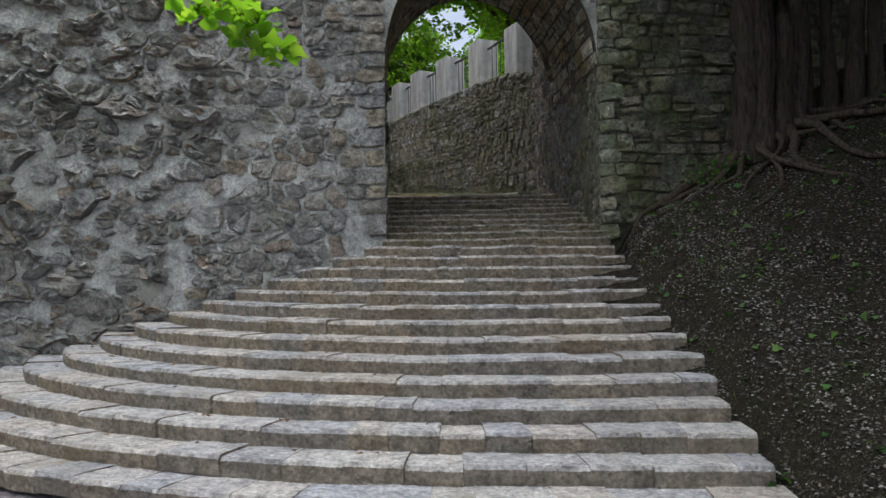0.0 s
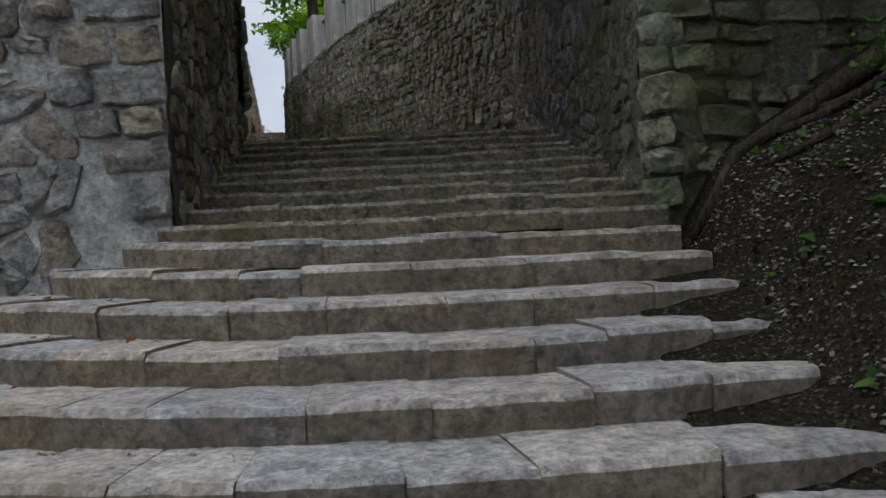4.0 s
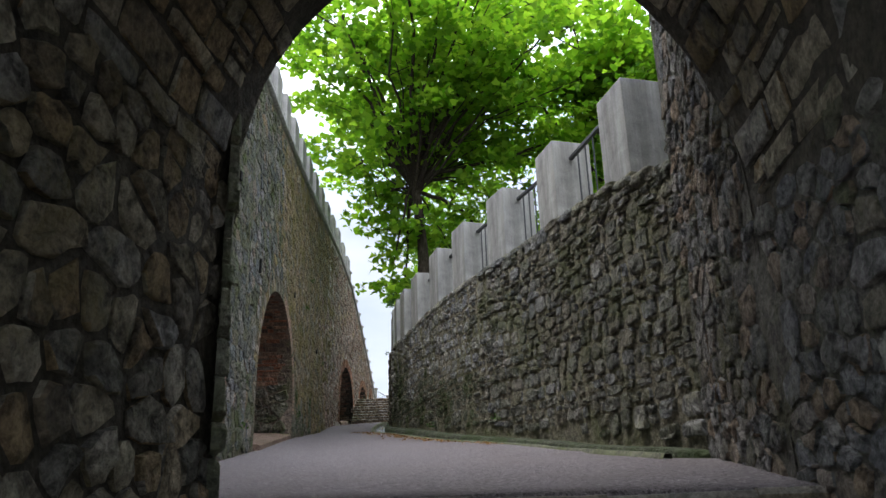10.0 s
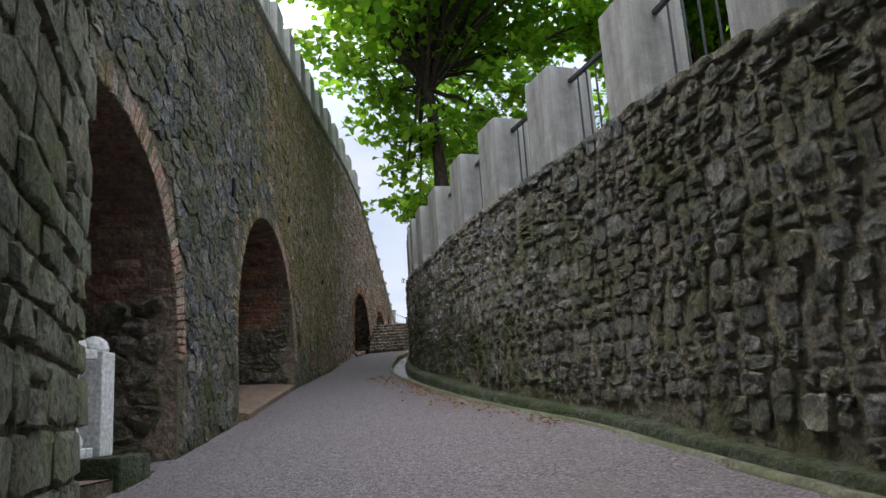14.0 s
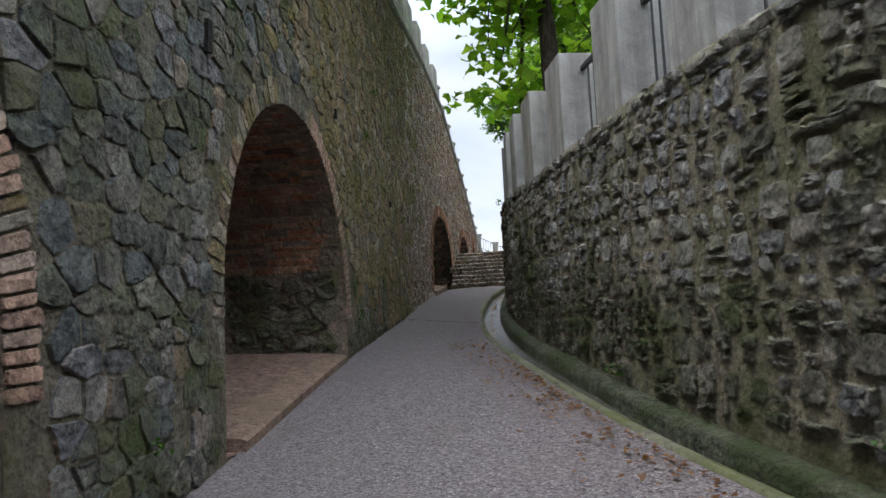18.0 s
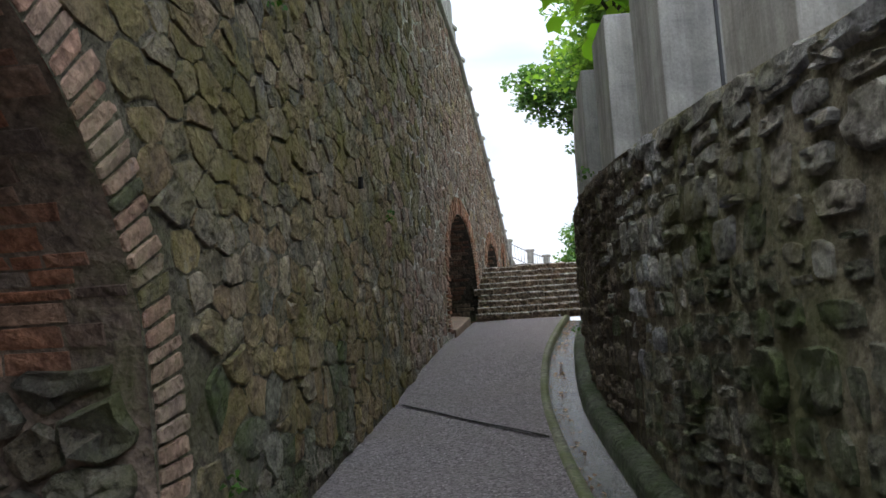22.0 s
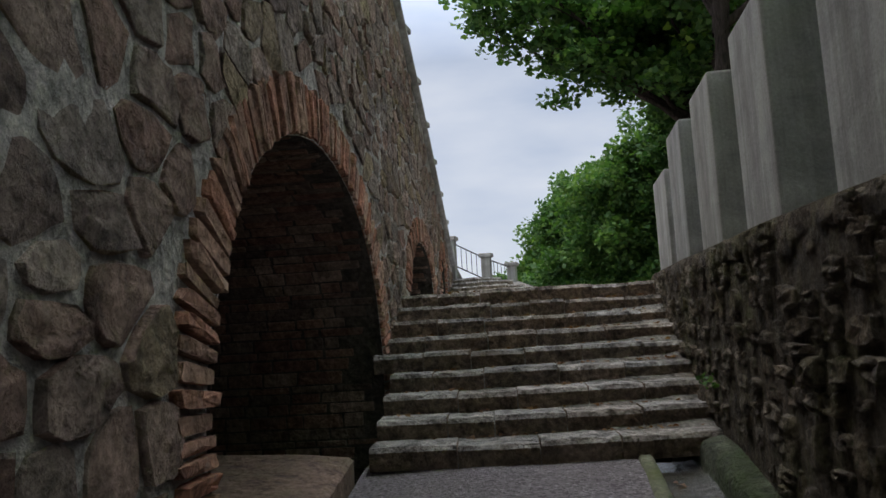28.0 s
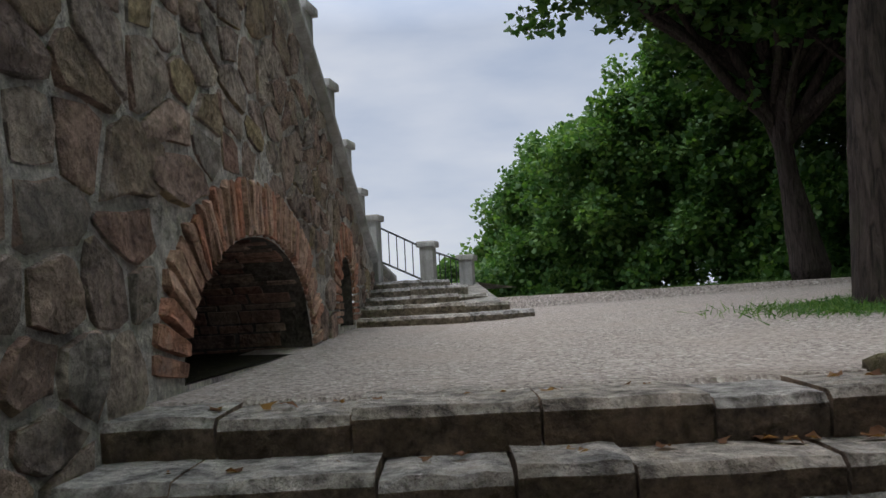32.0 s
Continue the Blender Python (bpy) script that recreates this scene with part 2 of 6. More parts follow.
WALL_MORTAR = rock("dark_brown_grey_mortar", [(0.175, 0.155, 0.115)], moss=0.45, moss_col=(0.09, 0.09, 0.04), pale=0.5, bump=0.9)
RIGHT_STONE = rock("rough_grey_limestone", [(0.25, 0.25, 0.235), (0.34, 0.335, 0.315), (0.30, 0.275, 0.225), (0.39, 0.385, 0.37), (0.29, 0.295, 0.31), (0.33, 0.31, 0.245)], moss=0.5, moss_col=(0.19, 0.19, 0.10), pale=0.3, bump=0.75, grain=0.4)
# Darker, more olive copy of RIGHT_STONE with the near stretch's shade in its colour.
SHADE_STONE = rock("shaded_olive_rubble_stone", [(0.15, 0.15, 0.125), (0.245, 0.24, 0.21), (0.20, 0.18, 0.135), (0.29, 0.285, 0.265), (0.19, 0.195, 0.20), (0.235, 0.22, 0.155)], moss=0.5, moss_col=(0.12, 0.13, 0.055), pale=0.2, bump=0.9, grain=0.45)
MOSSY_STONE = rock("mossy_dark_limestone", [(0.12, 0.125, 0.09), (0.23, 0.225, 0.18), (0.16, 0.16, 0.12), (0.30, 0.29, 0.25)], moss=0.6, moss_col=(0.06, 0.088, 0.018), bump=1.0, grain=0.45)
BROWN_STONE = rock("dark_brown_wall_stone", [(0.11, 0.085, 0.062), (0.185, 0.145, 0.105), (0.145, 0.122, 0.10), (0.24, 0.20, 0.155)], moss=0.35, moss_col=(0.12, 0.115, 0.045), bump=1.0, grain=0.45)
BROWN_MORTAR = rock("dark_brown_mortar", [(0.11, 0.088, 0.064)], moss=0.4, moss_col=(0.10, 0.10, 0.04), bump=0.9)
RIGHT_MORTAR = rock("yellowish_dirty_mortar", [(0.29, 0.265, 0.195)], moss=0.55, moss_col=(0.13, 0.14, 0.06), bump=0.9)
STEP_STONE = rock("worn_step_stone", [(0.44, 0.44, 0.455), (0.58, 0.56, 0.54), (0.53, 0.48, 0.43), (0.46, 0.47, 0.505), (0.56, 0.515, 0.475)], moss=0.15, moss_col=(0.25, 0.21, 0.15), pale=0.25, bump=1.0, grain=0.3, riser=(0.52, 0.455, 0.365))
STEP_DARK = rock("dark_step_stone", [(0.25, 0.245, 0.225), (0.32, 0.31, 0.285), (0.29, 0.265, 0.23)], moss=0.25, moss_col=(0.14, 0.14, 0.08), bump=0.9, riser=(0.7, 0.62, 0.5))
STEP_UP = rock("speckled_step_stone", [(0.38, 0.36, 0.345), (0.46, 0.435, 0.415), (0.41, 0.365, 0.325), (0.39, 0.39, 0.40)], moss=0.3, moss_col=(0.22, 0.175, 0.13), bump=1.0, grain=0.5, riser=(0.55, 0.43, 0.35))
STEP_POINTING = rock("pale_step_mortar", [(0.50, 0.475, 0.44)], moss=0.3, moss_col=(0.30, 0.25, 0.19), bump=0.8, grain=0.3)
STEP_FILL = rock("step_bedding_mortar", [(0.25, 0.235, 0.215)], moss=0.3, moss_col=(0.17, 0.12, 0.08), bump=0.7)
BRICK = rock("old_red_brick", [(0.36, 0.155, 0.10), (0.44, 0.22, 0.15), (0.33, 0.19, 0.14), (0.47, 0.30, 0.22), (0.28, 0.17, 0.125)], moss=0.15, moss_col=(0.2, 0.17, 0.11), pale=0.35, bump=0.6)
OLD_BRICK = rock("weathered_ring_brick", [(0.33, 0.19, 0.14), (0.38, 0.25, 0.19), (0.30, 0.21, 0.165), (0.42, 0.33, 0.27)], moss=0.3, moss_col=(0.18, 0.155, 0.09), pale=0.5, bump=0.6)
BRICK_DARK = rock("dark_red_brick", [(0.27, 0.12, 0.075), (0.40, 0.185, 0.11), (0.17, 0.125, 0.10), (0.46, 0.29, 0.20), (0.25, 0.21, 0.175), (0.13, 0.09, 0.075)], moss=0.35, moss_col=(0.11, 0.085, 0.065), pale=0.3, bump=0.6)
# Darker copy of the niche brick: the recess's shade put into its colour.
BRICK_SHADED = rock("shaded_dark_brick", [(0.21, 0.115, 0.09), (0.33, 0.195, 0.15), (0.18, 0.135, 0.115), (0.40, 0.285, 0.225)], moss=0.3, moss_col=(0.13, 0.11, 0.095), bump=0.6)
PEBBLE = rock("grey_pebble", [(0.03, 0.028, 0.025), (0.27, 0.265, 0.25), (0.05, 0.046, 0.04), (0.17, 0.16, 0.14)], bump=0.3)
# Mortar behind it, darkened for the same inner shade.
SHADED_BED = rock("shaded_dark_mortar", [(0.11, 0.095, 0.082)], bump=0.6)
BRICK_BED = rock("brick_mortar", [(0.24, 0.19, 0.15)], moss=0.2, bump=0.6)
RING_STONE = rock("arch_ring_stone", [(0.27, 0.21, 0.165), (0.35, 0.29, 0.23), (0.29, 0.18, 0.14), (0.36, 0.32, 0.27), (0.22, 0.20, 0.165)], moss=0.4, moss_col=(0.15, 0.135, 0.06), pale=0.3, bump=0.7)
CONCRETE = rock("weathered_concrete", [(0.30, 0.295, 0.285), (0.38, 0.375, 0.365), (0.34, 0.33, 0.31)], moss=0.35, moss_col=(0.20, 0.195, 0.165), bump=0.12, grain=0.16, scale=2.0, pits=60.0, speck=0.35, streak=0.7)
KERB_MAT = rock("mossy_concrete_kerb", [(0.105, 0.115, 0.08)], moss=0.7, moss_col=(0.045, 0.068, 0.022), bump=0.8, scale=5.0, grain=0.45)
EDGE_MAT = rock("thin_concrete_edging", [(0.17, 0.17, 0.125)], moss=0.65, moss_col=(0.095, 0.11, 0.04), bump=0.4)
WHITE = rock("white_painted_concrete", [(0.62, 0.63, 0.63)], moss=0.1, moss_col=(0.42, 0.43, 0.38), bump=0.1, grain=0.08)


def gravel(name, dark, mid_col, light, stain, spec=0.2):
    """Trodden fine gravel: a speckle of grains, small pits, soft stains."""
    m, n, l, p = nodes_of(name)
    co = n.new("ShaderNodeTexCoord").outputs["Object"]
    v = n.new("ShaderNodeTexVoronoi")
    v.inputs["Scale"].default_value = 75.0
    l.new(co, v.inputs["Vector"])
    sep = n.new("ShaderNodeSeparateXYZ")
    l.new(v.outputs["Color"], sep.inputs[0])
    grains = ramp_node(n, l, sep.outputs[0], [(0.0, dark), (0.5, mid_col), (0.85, mid_col), (1.0, light)])
    fine = noise_node(n, l, co, 28, 8, 0.75)
    tint = mix_node(n, l, "MULTIPLY", 1.0, grains, ramp_node(n, l, fine, [(0.36, (0.62, 0.62, 0.62)), (0.62, (1.22, 1.22, 1.22))]))
    soft = noise_node(n, l, co, 1.3, 5, 0.6)
    tint = mix_node(n, l, "MIX", ramp_node(n, l, soft, [(0.45, (0, 0, 0)), (0.75, (0.5, 0.5, 0.5))]), tint, stain)
    l.new(tint, p.inputs["Base Color"])
    p.inputs["Roughness"].default_value, p.inputs["Specular IOR Level"].default_value = 0.95, spec
    b, b2 = n.new("ShaderNodeBump"), n.new("ShaderNodeBump")
    b.inputs["Strength"].default_value, b.inputs["Distance"].default_value = 0.7, 0.012
    b2.inputs["Strength"].default_value, b2.inputs["Distance"].default_value = 0.5, 0.03
    l.new(v.outputs["Distance"], b.inputs["Height"])
    l.new(fine, b2.inputs["Height"])
    l.new(b.outputs[0], b2.inputs["Normal"])
    l.new(b2.outputs[0], p.inputs["Normal"])
    return m


GRAVEL = gravel("fine_grey_gravel", (0.082, 0.072, 0.075), (0.195, 0.172, 0.18), (0.33, 0.305, 0.31), (0.16, 0.137, 0.132))
WARM_GRAVEL = gravel("fine_brown_gravel", (0.17, 0.145, 0.13), (0.36, 0.315, 0.285), (0.52, 0.48, 0.44), (0.33, 0.27, 0.23))
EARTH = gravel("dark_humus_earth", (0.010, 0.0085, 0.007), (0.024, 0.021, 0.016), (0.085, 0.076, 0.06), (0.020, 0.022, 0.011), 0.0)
GRASS_MAT = rock("grass_ground", [(0.06, 0.085, 0.03)], bump=0.8)
RED_SLAB = rock("red_sandstone_slab", [(0.235, 0.16, 0.13)], moss=0.45, moss_col=(0.15, 0.12, 0.08), bump=0.5)
WATER = rock("wet_gutter_bed", [(0.06, 0.055, 0.045)], moss=0.3, moss_col=(0.035, 0.04, 0.02), bump=0.3, rough=0.07, scale=7.0, spec=0.9)
IRON = plain("dark_painted_iron", (0.035, 0.037, 0.04), rough=0.45, metal=0.3)


def bark_mat(name, dark, light, moss):
    """Furrowed bark: ridges drawn out along the stem."""
    m, n, l, p = nodes_of(name)
    co = n.new("ShaderNodeTexCoord").outputs["Object"]
    mp = n.new("ShaderNodeMapping")
    mp.inputs["Scale"].default_value = (1.0, 1.0, 0.16)
    l.new(co, mp.inputs[0])
    ridge = noise_node(n, l, mp.outputs[0], 26, 6, 0.65, 0.6)
    tint = ramp_node(n, l, ridge, [(0.36, dark), (0.62, light)])
    tint = mix_node(n, l, "MIX", ramp_node(n, l, noise_node(n, l, co, 2.5, 5), [(0.5, (0, 0, 0)), (0.75, (0.6, 0.6, 0.6))]), tint, moss)
    l.new(tint, p.inputs["Base Color"])
    p.inputs["Roughness"].default_value, p.inputs["Specular IOR Level"].default_value = 0.95, 0.15
    b = n.new("ShaderNodeBump")
    b.inputs["Strength"].default_value, b.inputs["Distance"].default_value = 1.0, 0.06
    l.new(ridge, b.inputs["Height"])
    l.new(b.outputs[0], p.inputs["Normal"])
    return m


BARK = bark_mat("furrowed_bark", (0.022, 0.017, 0.013), (0.085, 0.066, 0.05), (0.05, 0.052, 0.026))
# The yew's own bark; on two maples it paints in the canopy's shade.
DARK_BARK = bark_mat("yew_and_shaded_maple_bark", (0.018, 0.014, 0.012), (0.065, 0.05, 0.042), (0.03, 0.036, 0.018))
LEAF = leaf_mat("maple_leaf", (0.10, 0.225, 0.022), (0.175, 0.335, 0.034), (0.29, 0.44, 0.06), 0.68)
LEAF_DARK = leaf_mat("dark_shrub_leaf", (0.025, 0.075, 0.018), (0.05, 0.12, 0.028), (0.10, 0.185, 0.045), 0.4)
LEAF_MID = leaf_mat("green_maple_leaf", (0.05, 0.12, 0.02), (0.095, 0.19, 0.03), (0.18, 0.28, 0.05), 0.5)
LEAF_SOFT = leaf_mat("spring_shrub_leaf", (0.035, 0.095, 0.024), (0.065, 0.14, 0.036), (0.115, 0.20, 0.05), 0.42)
LITTER = leaf_mat("grey_leaf_litter", (0.014, 0.012, 0.009), (0.045, 0.038, 0.03), (0.19, 0.17, 0.14), 0.15)
DRY_LEAF = leaf_mat("dry_leaf", (0.10, 0.05, 0.03), (0.17, 0.085, 0.05), (0.24, 0.15, 0.1))

# ---------------------------------------------------------------- mesh helpers
rng = random.Random(11)


def mesh_of(name, verts, faces, material, smooth=False):
    me = bpy.data.meshes.new(name)
    me.from_pydata([tuple(v) for v in verts], [], faces)
    me.materials.append(material)
    if smooth:
        me.shade_smooth()
        if smooth == "worn":
            me.set_sharp_from_angle(angle=radians(38))
    me.update()
    return me


def solid(name, verts, faces, material, parent=None, label="", smooth=False):
    ob = new(name, mesh_of(name, verts, faces, material, smooth))
    ob.parent = parent
    return tagged(ob, label)


def part(name, bm, material, parent, label="", smooth=False):
    me = bpy.data.meshes.new(name)
    bm.to_mesh(me)
    bm.free()
    me.materials.append(material)
    if smooth:
        me.shade_smooth()
    ob = new(name, me)
    ob.parent = parent
    return tagged(ob, label)


def box_bm(x0, x1, y0, y1, z0, z1, bevel=0.0, jitter=0.0, r=rng):
    bm = bmesh.new()
    bmesh.ops.create_cube(bm, size=1.0)
    for v in bm.verts:
        v.co = Vector(((x0, x1)[v.co.x > 0], (y0, y1)[v.co.y > 0], (z0, z1)[v.co.z > 0]))
        if jitter:
            v.co += Vector((r.uniform(-jitter, jitter), r.uniform(-jitter, jitter), r.uniform(-jitter, jitter)))
    if bevel:
        bmesh.ops.bevel(bm, geom=bm.edges[:], offset=bevel, segments=2, affect="EDGES", profile=0.6)
    return bm


class Heap:
    """Many loose pieces gathered into one mesh."""

    def __init__(self):
        self.v, self.f = [], []

    def add(self, verts, faces):
        k = len(self.v)
        self.v += verts
        self.f += [tuple(i + k for i in f) for f in faces]


class Line:
    """A smooth plan line through points, by arc length; side +1: its face looks to the right of the way."""

    def __init__(self, points, side):
        pts = [Vector(p) for p in points]
        pts = [2 * pts[0] - pts[1], *pts, 2 * pts[-1] - pts[-2]]
        out = []
        for a, b, c, d in zip(pts, pts[1:], pts[2:], pts[3:]):
            for k in range(16):
                t = k / 16
                out.append(0.5 * (2 * b + (c - a) * t + (2 * a - 5 * b + 4 * c - d) * t * t + (3 * b - a - 3 * c + d) * t**3))
        out.append(pts[-2])
        self.p, self.s = out, [0.0]
        for a, b in zip(out, out[1:]):
            self.s.append(self.s[-1] + (b - a).length)
        self.length, self.side = self.s[-1], side
        self.xs, self.ys = [q.x for q in out], [q.y for q in out]

    def at(self, s, d=0.0):
        s2 = min(max(s, 0.0), self.length)
        x, y = np.interp(s2, self.s, self.xs), np.interp(s2, self.s, self.ys)
        e = 0.3
        a, b = max(s2 - e, 0), min(s2 + e, self.length)
        t = Vector((np.interp(b, self.s, self.xs) - np.interp(a, self.s, self.xs), np.interp(b, self.s, self.ys) - np.interp(a, self.s, self.ys))).normalized()
        n = Vector((t.y, -t.x)) * self.side
        q = Vector((x, y)) + n * d + t * (s - s2)
        return q.x, q.y

    def of_y(self, y):
        return float(np.interp(y, self.ys, self.s))


def cells(u0, u1, v0, v1, cw, ch, gap, r, jitter=0.32, wild=0.25, drop=0.22):
    """Stones laid in rough courses: the outlines of pieces, each a list of (u, v)."""
    sites, v, row = [], v0 - ch, 0
    while v < v1 + ch:
        h = ch * r.uniform(1 - wild, 1 + wild)
        u = u0 - cw * (1 + r.random())
        while u < u1 + cw:
            w = cw * r.uniform(0.6, 1.5)
            sites.append(((u + w / 2) / cw, (v + h / 2 + ch * r.uniform(-jitter, jitter)) / ch))
            u += w
        v += h
        row += 1
    sites = [q for q in sites if r.random() > drop]
    grid = {}
    for k, (a, b) in enumerate(sites):
        grid.setdefault((int(a // 1.5), int(b // 1.5)), []).append(k)
    out = []
    g = gap / (cw + ch) * 2
    for k, (a, b) in enumerate(sites):
        if not (u0 <= a * cw <= u1 and v0 <= b * ch <= v1):
            continue
        poly = [(a - 1.2, b - 1.1), (a + 1.2, b - 1.1), (a + 1.2, b + 1.1), (a - 1.2, b + 1.1)]
        ga, gb = int(a // 1.5), int(b // 1.5)
        for i in (-1, 0, 1):
            for j in (-1, 0, 1):
                for q in grid.get((ga + i, gb + j), ()):
                    if q == k:
                        continue
                    dx, dy = sites[q][0] - a, sites[q][1] - b
                    L = math.hypot(dx, dy)
                    if L > 2.6 or L < 1e-6:
                        continue
                    nx, ny, c = dx / L, dy / L, L / 2 - g / 2
                    new_poly = []
                    for (x0, y0), (x1, y1) in zip(poly, poly[1:] + poly[:1]):
                        d0, d1 = (x0 - a) * nx + (y0 - b) * ny - c, (x1 - a) * nx + (y1 - b) * ny - c
                        if d0 <= 0:
                            new_poly.append((x0, y0))
                        if (d0 < 0 < d1) or (d1 < 0 < d0):
                            t = d0 / (d0 - d1)
                            new_poly.append((x0 + (x1 - x0) * t, y0 + (y1 - y0) * t))
                    poly = new_poly
                    if len(poly) < 3:
                        break
                if len(poly) < 3:
                    break
            if len(poly) < 3:
                break
        if len(poly) >= 3:
            out.append([(x * cw, y * ch) for x, y in poly])
    return out


def courses(u0, u1, v0, v1, cw, ch, gap, r, warp=0.06, split=0.25, cut=(0.04, 0.22), loose=0.0):
    """Squared rubble in uneven courses: outlines with knocked-off corners, warped a little out of line."""
    ox = r.uniform(0, 50)
    out, v = [], v0
    while v < v1:
        h = ch * r.uniform(0.6, 1.45)
        u = u0 - cw * r.random()
        while u < u1:
            w = cw * r.uniform(0.5, 1.6)
            pieces = [(u, u + w, v, v + h)]
            if split and r.random() < split and h > ch * 0.9:
                k = r.uniform(0.35, 0.65)
                pieces = [(u, u + w, v, v + h * k), (u, u + w, v + h * k, v + h)]
            for a, b, c, d in pieces:
                g = gap / 2
                a, b, c, d = a + g * r.uniform(0.4, 1.6), b - g * r.uniform(0.4, 1.6), c + g * r.uniform(0.4, 1.6), d - g * r.uniform(0.4, 1.6)
                if loose:
                    W, H = b - a, d - c
                    a, b, c, d = a + loose * W * r.random(), b - loose * W * r.random(), c + loose * H * r.uniform(-0.8, 1), d - loose * H * r.uniform(-0.8, 1)
                if b - a < 0.03 or d - c < 0.02:
                    continue
                q = [r.uniform(*cut) for _ in range(8)]
                W, H = b - a, d - c
                poly = [(a + q[0] * W, c), (b - q[1] * W, c), (b, c + q[2] * H), (b, d - q[3] * H), (b - q[4] * W, d), (a + q[5] * W, d), (a, d - q[6] * H), (a, c + q[7] * H)]
                if warp:
                    poly = [(x + warp * rough_at(x * 0.8 + ox, y * 1.5, 0) + 0.4 * gap * rough_at(x * 9, y * 9, ox), y + warp * 0.8 * rough_at(x * 1.1 + ox, y * 0.7, 9) + 0.4 * gap * rough_at(x * 9, y * 9, ox + 5)) for x, y in poly]
                out.append(poly)
            u += w
        v += h
    return out


def stone(poly, place, height, r, rough=0.35, round_off=0.25, cut=0.8, crag=0.0):
    """One rubble stone over an outline; place(u, v, d) sets it into the world."""
    pts = []
    for (x0, y0), (x1, y1) in zip(poly, poly[1:] + poly[:1]):
        L = math.hypot(x1 - x0, y1 - y0)
        if not round_off:
            pts.append((x0, y0))
        else:
            if L < 0.02:
                continue
            pts.append((x0 + (x1 - x0) * round_off, y0 + (y1 - y0) * round_off))
            if not crag:
                pts.append((x1 + (x0 - x1) * round_off, y1 + (y0 - y1) * round_off))
        if crag and L > 0.09:
            k, o = r.uniform(0.4, 0.6), r.uniform(-crag, crag * 0.6)
            pts.append((x0 + (x1 - x0) * k - (y1 - y0) * o, y0 + (y1 - y0) * k + (x1 - x0) * o))
    if len(pts) < 4:
        return None
    cx, cy = sum(p[0] for p in pts) / len(pts), sum(p[1] for p in pts) / len(pts)
    n = len(pts)
    tilt_u, tilt_v = r.uniform(-0.5, 0.5) * rough, r.uniform(-0.5, 0.5) * rough
    size = max(0.05, max(math.hypot(p[0] - cx, p[1] - cy) for p in pts))
    verts = [place(x, y, -0.03) for x, y in pts]
    rings = ((0.98, 0.6), (cut, 1.0), (cut * 0.55, 1.02)) if crag else ((0.97, 0.55), (cut, 1.0))
    for scale, level in rings:
        for x, y in pts:
            s = scale * (1 + r.uniform(-0.06, 0.06) * (1 + 2 * bool(crag) * (scale < 0.6)))
            du, dv = (x - cx) * s, (y - cy) * s
            d = height * (level * (1 + r.uniform(-rough, rough)) + (tilt_u * du + tilt_v * dv) / size)
            verts.append(place(cx + du, cy + dv, max(d, 0.003)))
    verts.append(place(cx + r.uniform(-0.2, 0.2) * size * 0.5, cy, height * (1.1 + r.uniform(-rough, rough))))
    faces = []
    for q in range(len(rings)):
        for k in range(n):
            j = (k + 1) % n
            faces.append((q * n + k, q * n + j, q * n + n + j, q * n + n + k))
    last_ring = len(rings) * n
    for k in range(n):
        faces.append((last_ring + k, last_ring + (k + 1) % n, last_ring + n))
    return verts, faces


def lay(owner, polys, place, height, material, r, near=None, name="stone", limit=300, rough=0.35, round_off=0.25, cut=0.8, smooth="worn", crag=0.0, kinds=None):
    """Lays stones on a wall: those of the near stretch as parts, the rest as one part for each kind of stone."""
    rest, count = {}, 0
    for poly in polys:
        made = stone(poly, place, height * r.uniform(0.55, 1.3), r, rough, round_off, cut, crag)
        if not made:
            continue
        u, v = poly[0]
        m = kinds(u, v) if kinds else material
        if near and count < limit and near(u, v):
            solid(name, *made, m, owner, smooth=smooth)
            count += 1
        else:
            rest.setdefault(m.name, (m, Heap()))[1].add(*made)
    for m, h in rest.values():
        tagged(solid(name + "work", h.v, h.f, m, owner, smooth=smooth), kind="stuff")


def fix_normals(verts, faces):
    bm = bmesh.new()
    vs = [bm.verts.new(v) for v in verts]
    for f in faces:
        try:
            bm.faces.new([vs[i] for i in f])
        except ValueError:
            pass
    bmesh.ops.recalc_face_normals(bm, faces=bm.faces[:])
    return bm


def sheet(name, rows, material, parent=None, label="", smooth=True, closed=False):
    """A surface through rows of points."""
    n = len(rows[0])
    verts = [p for row in rows for p in row]
    faces = [(i * n + j, i * n + j + 1, (i + 1) * n + j + 1, (i + 1) * n + j) for i in range(len(rows) - 1) for j in range(n - 1)]
    return solid(name, verts, faces, material, parent, label, smooth)


def rough_at(x, y, z, size=1.0):
    return noise.noise(Vector((x, y, z)) * size)

# ---------------------------------------------------------------- plan
LEFT = Line([(-2.6, 15.6), (-3.5, 18.9), (-4.3, 21.76), (-5.4, 25.6), (-6.67, 30.4), (-8.06, 36.4), (-8.97, 40.9), (-9.92, 45.4), (-10.4, 47.6)], 1)
RIGHT = Line([(2.12, 17.25), (1.55, 18.35), (0.56, 20.3), (-0.35, 21.65), (-1.3, 23.1), (-2.12, 24.55), (-2.92, 26.1), (-3.6, 27.6), (-4.2, 29.2), (-4.78, 31.0), (-5.25, 33.0), (-5.6, 35.0), (-5.9, 37.0), (-6.3, 39.7)], -1)
GATE_L, GATE_R, EXIT_L, EXIT_R = Vector((-0.32, 11.57)), Vector((2.75, 12.05)), Vector((-0.78, 14.45)), Vector((2.1, 17.3))
VAULT_R, RETURN = Vector((2.33, 15.2)), Vector((-2.06, 16.43))  # the vault ends before the flank wall does


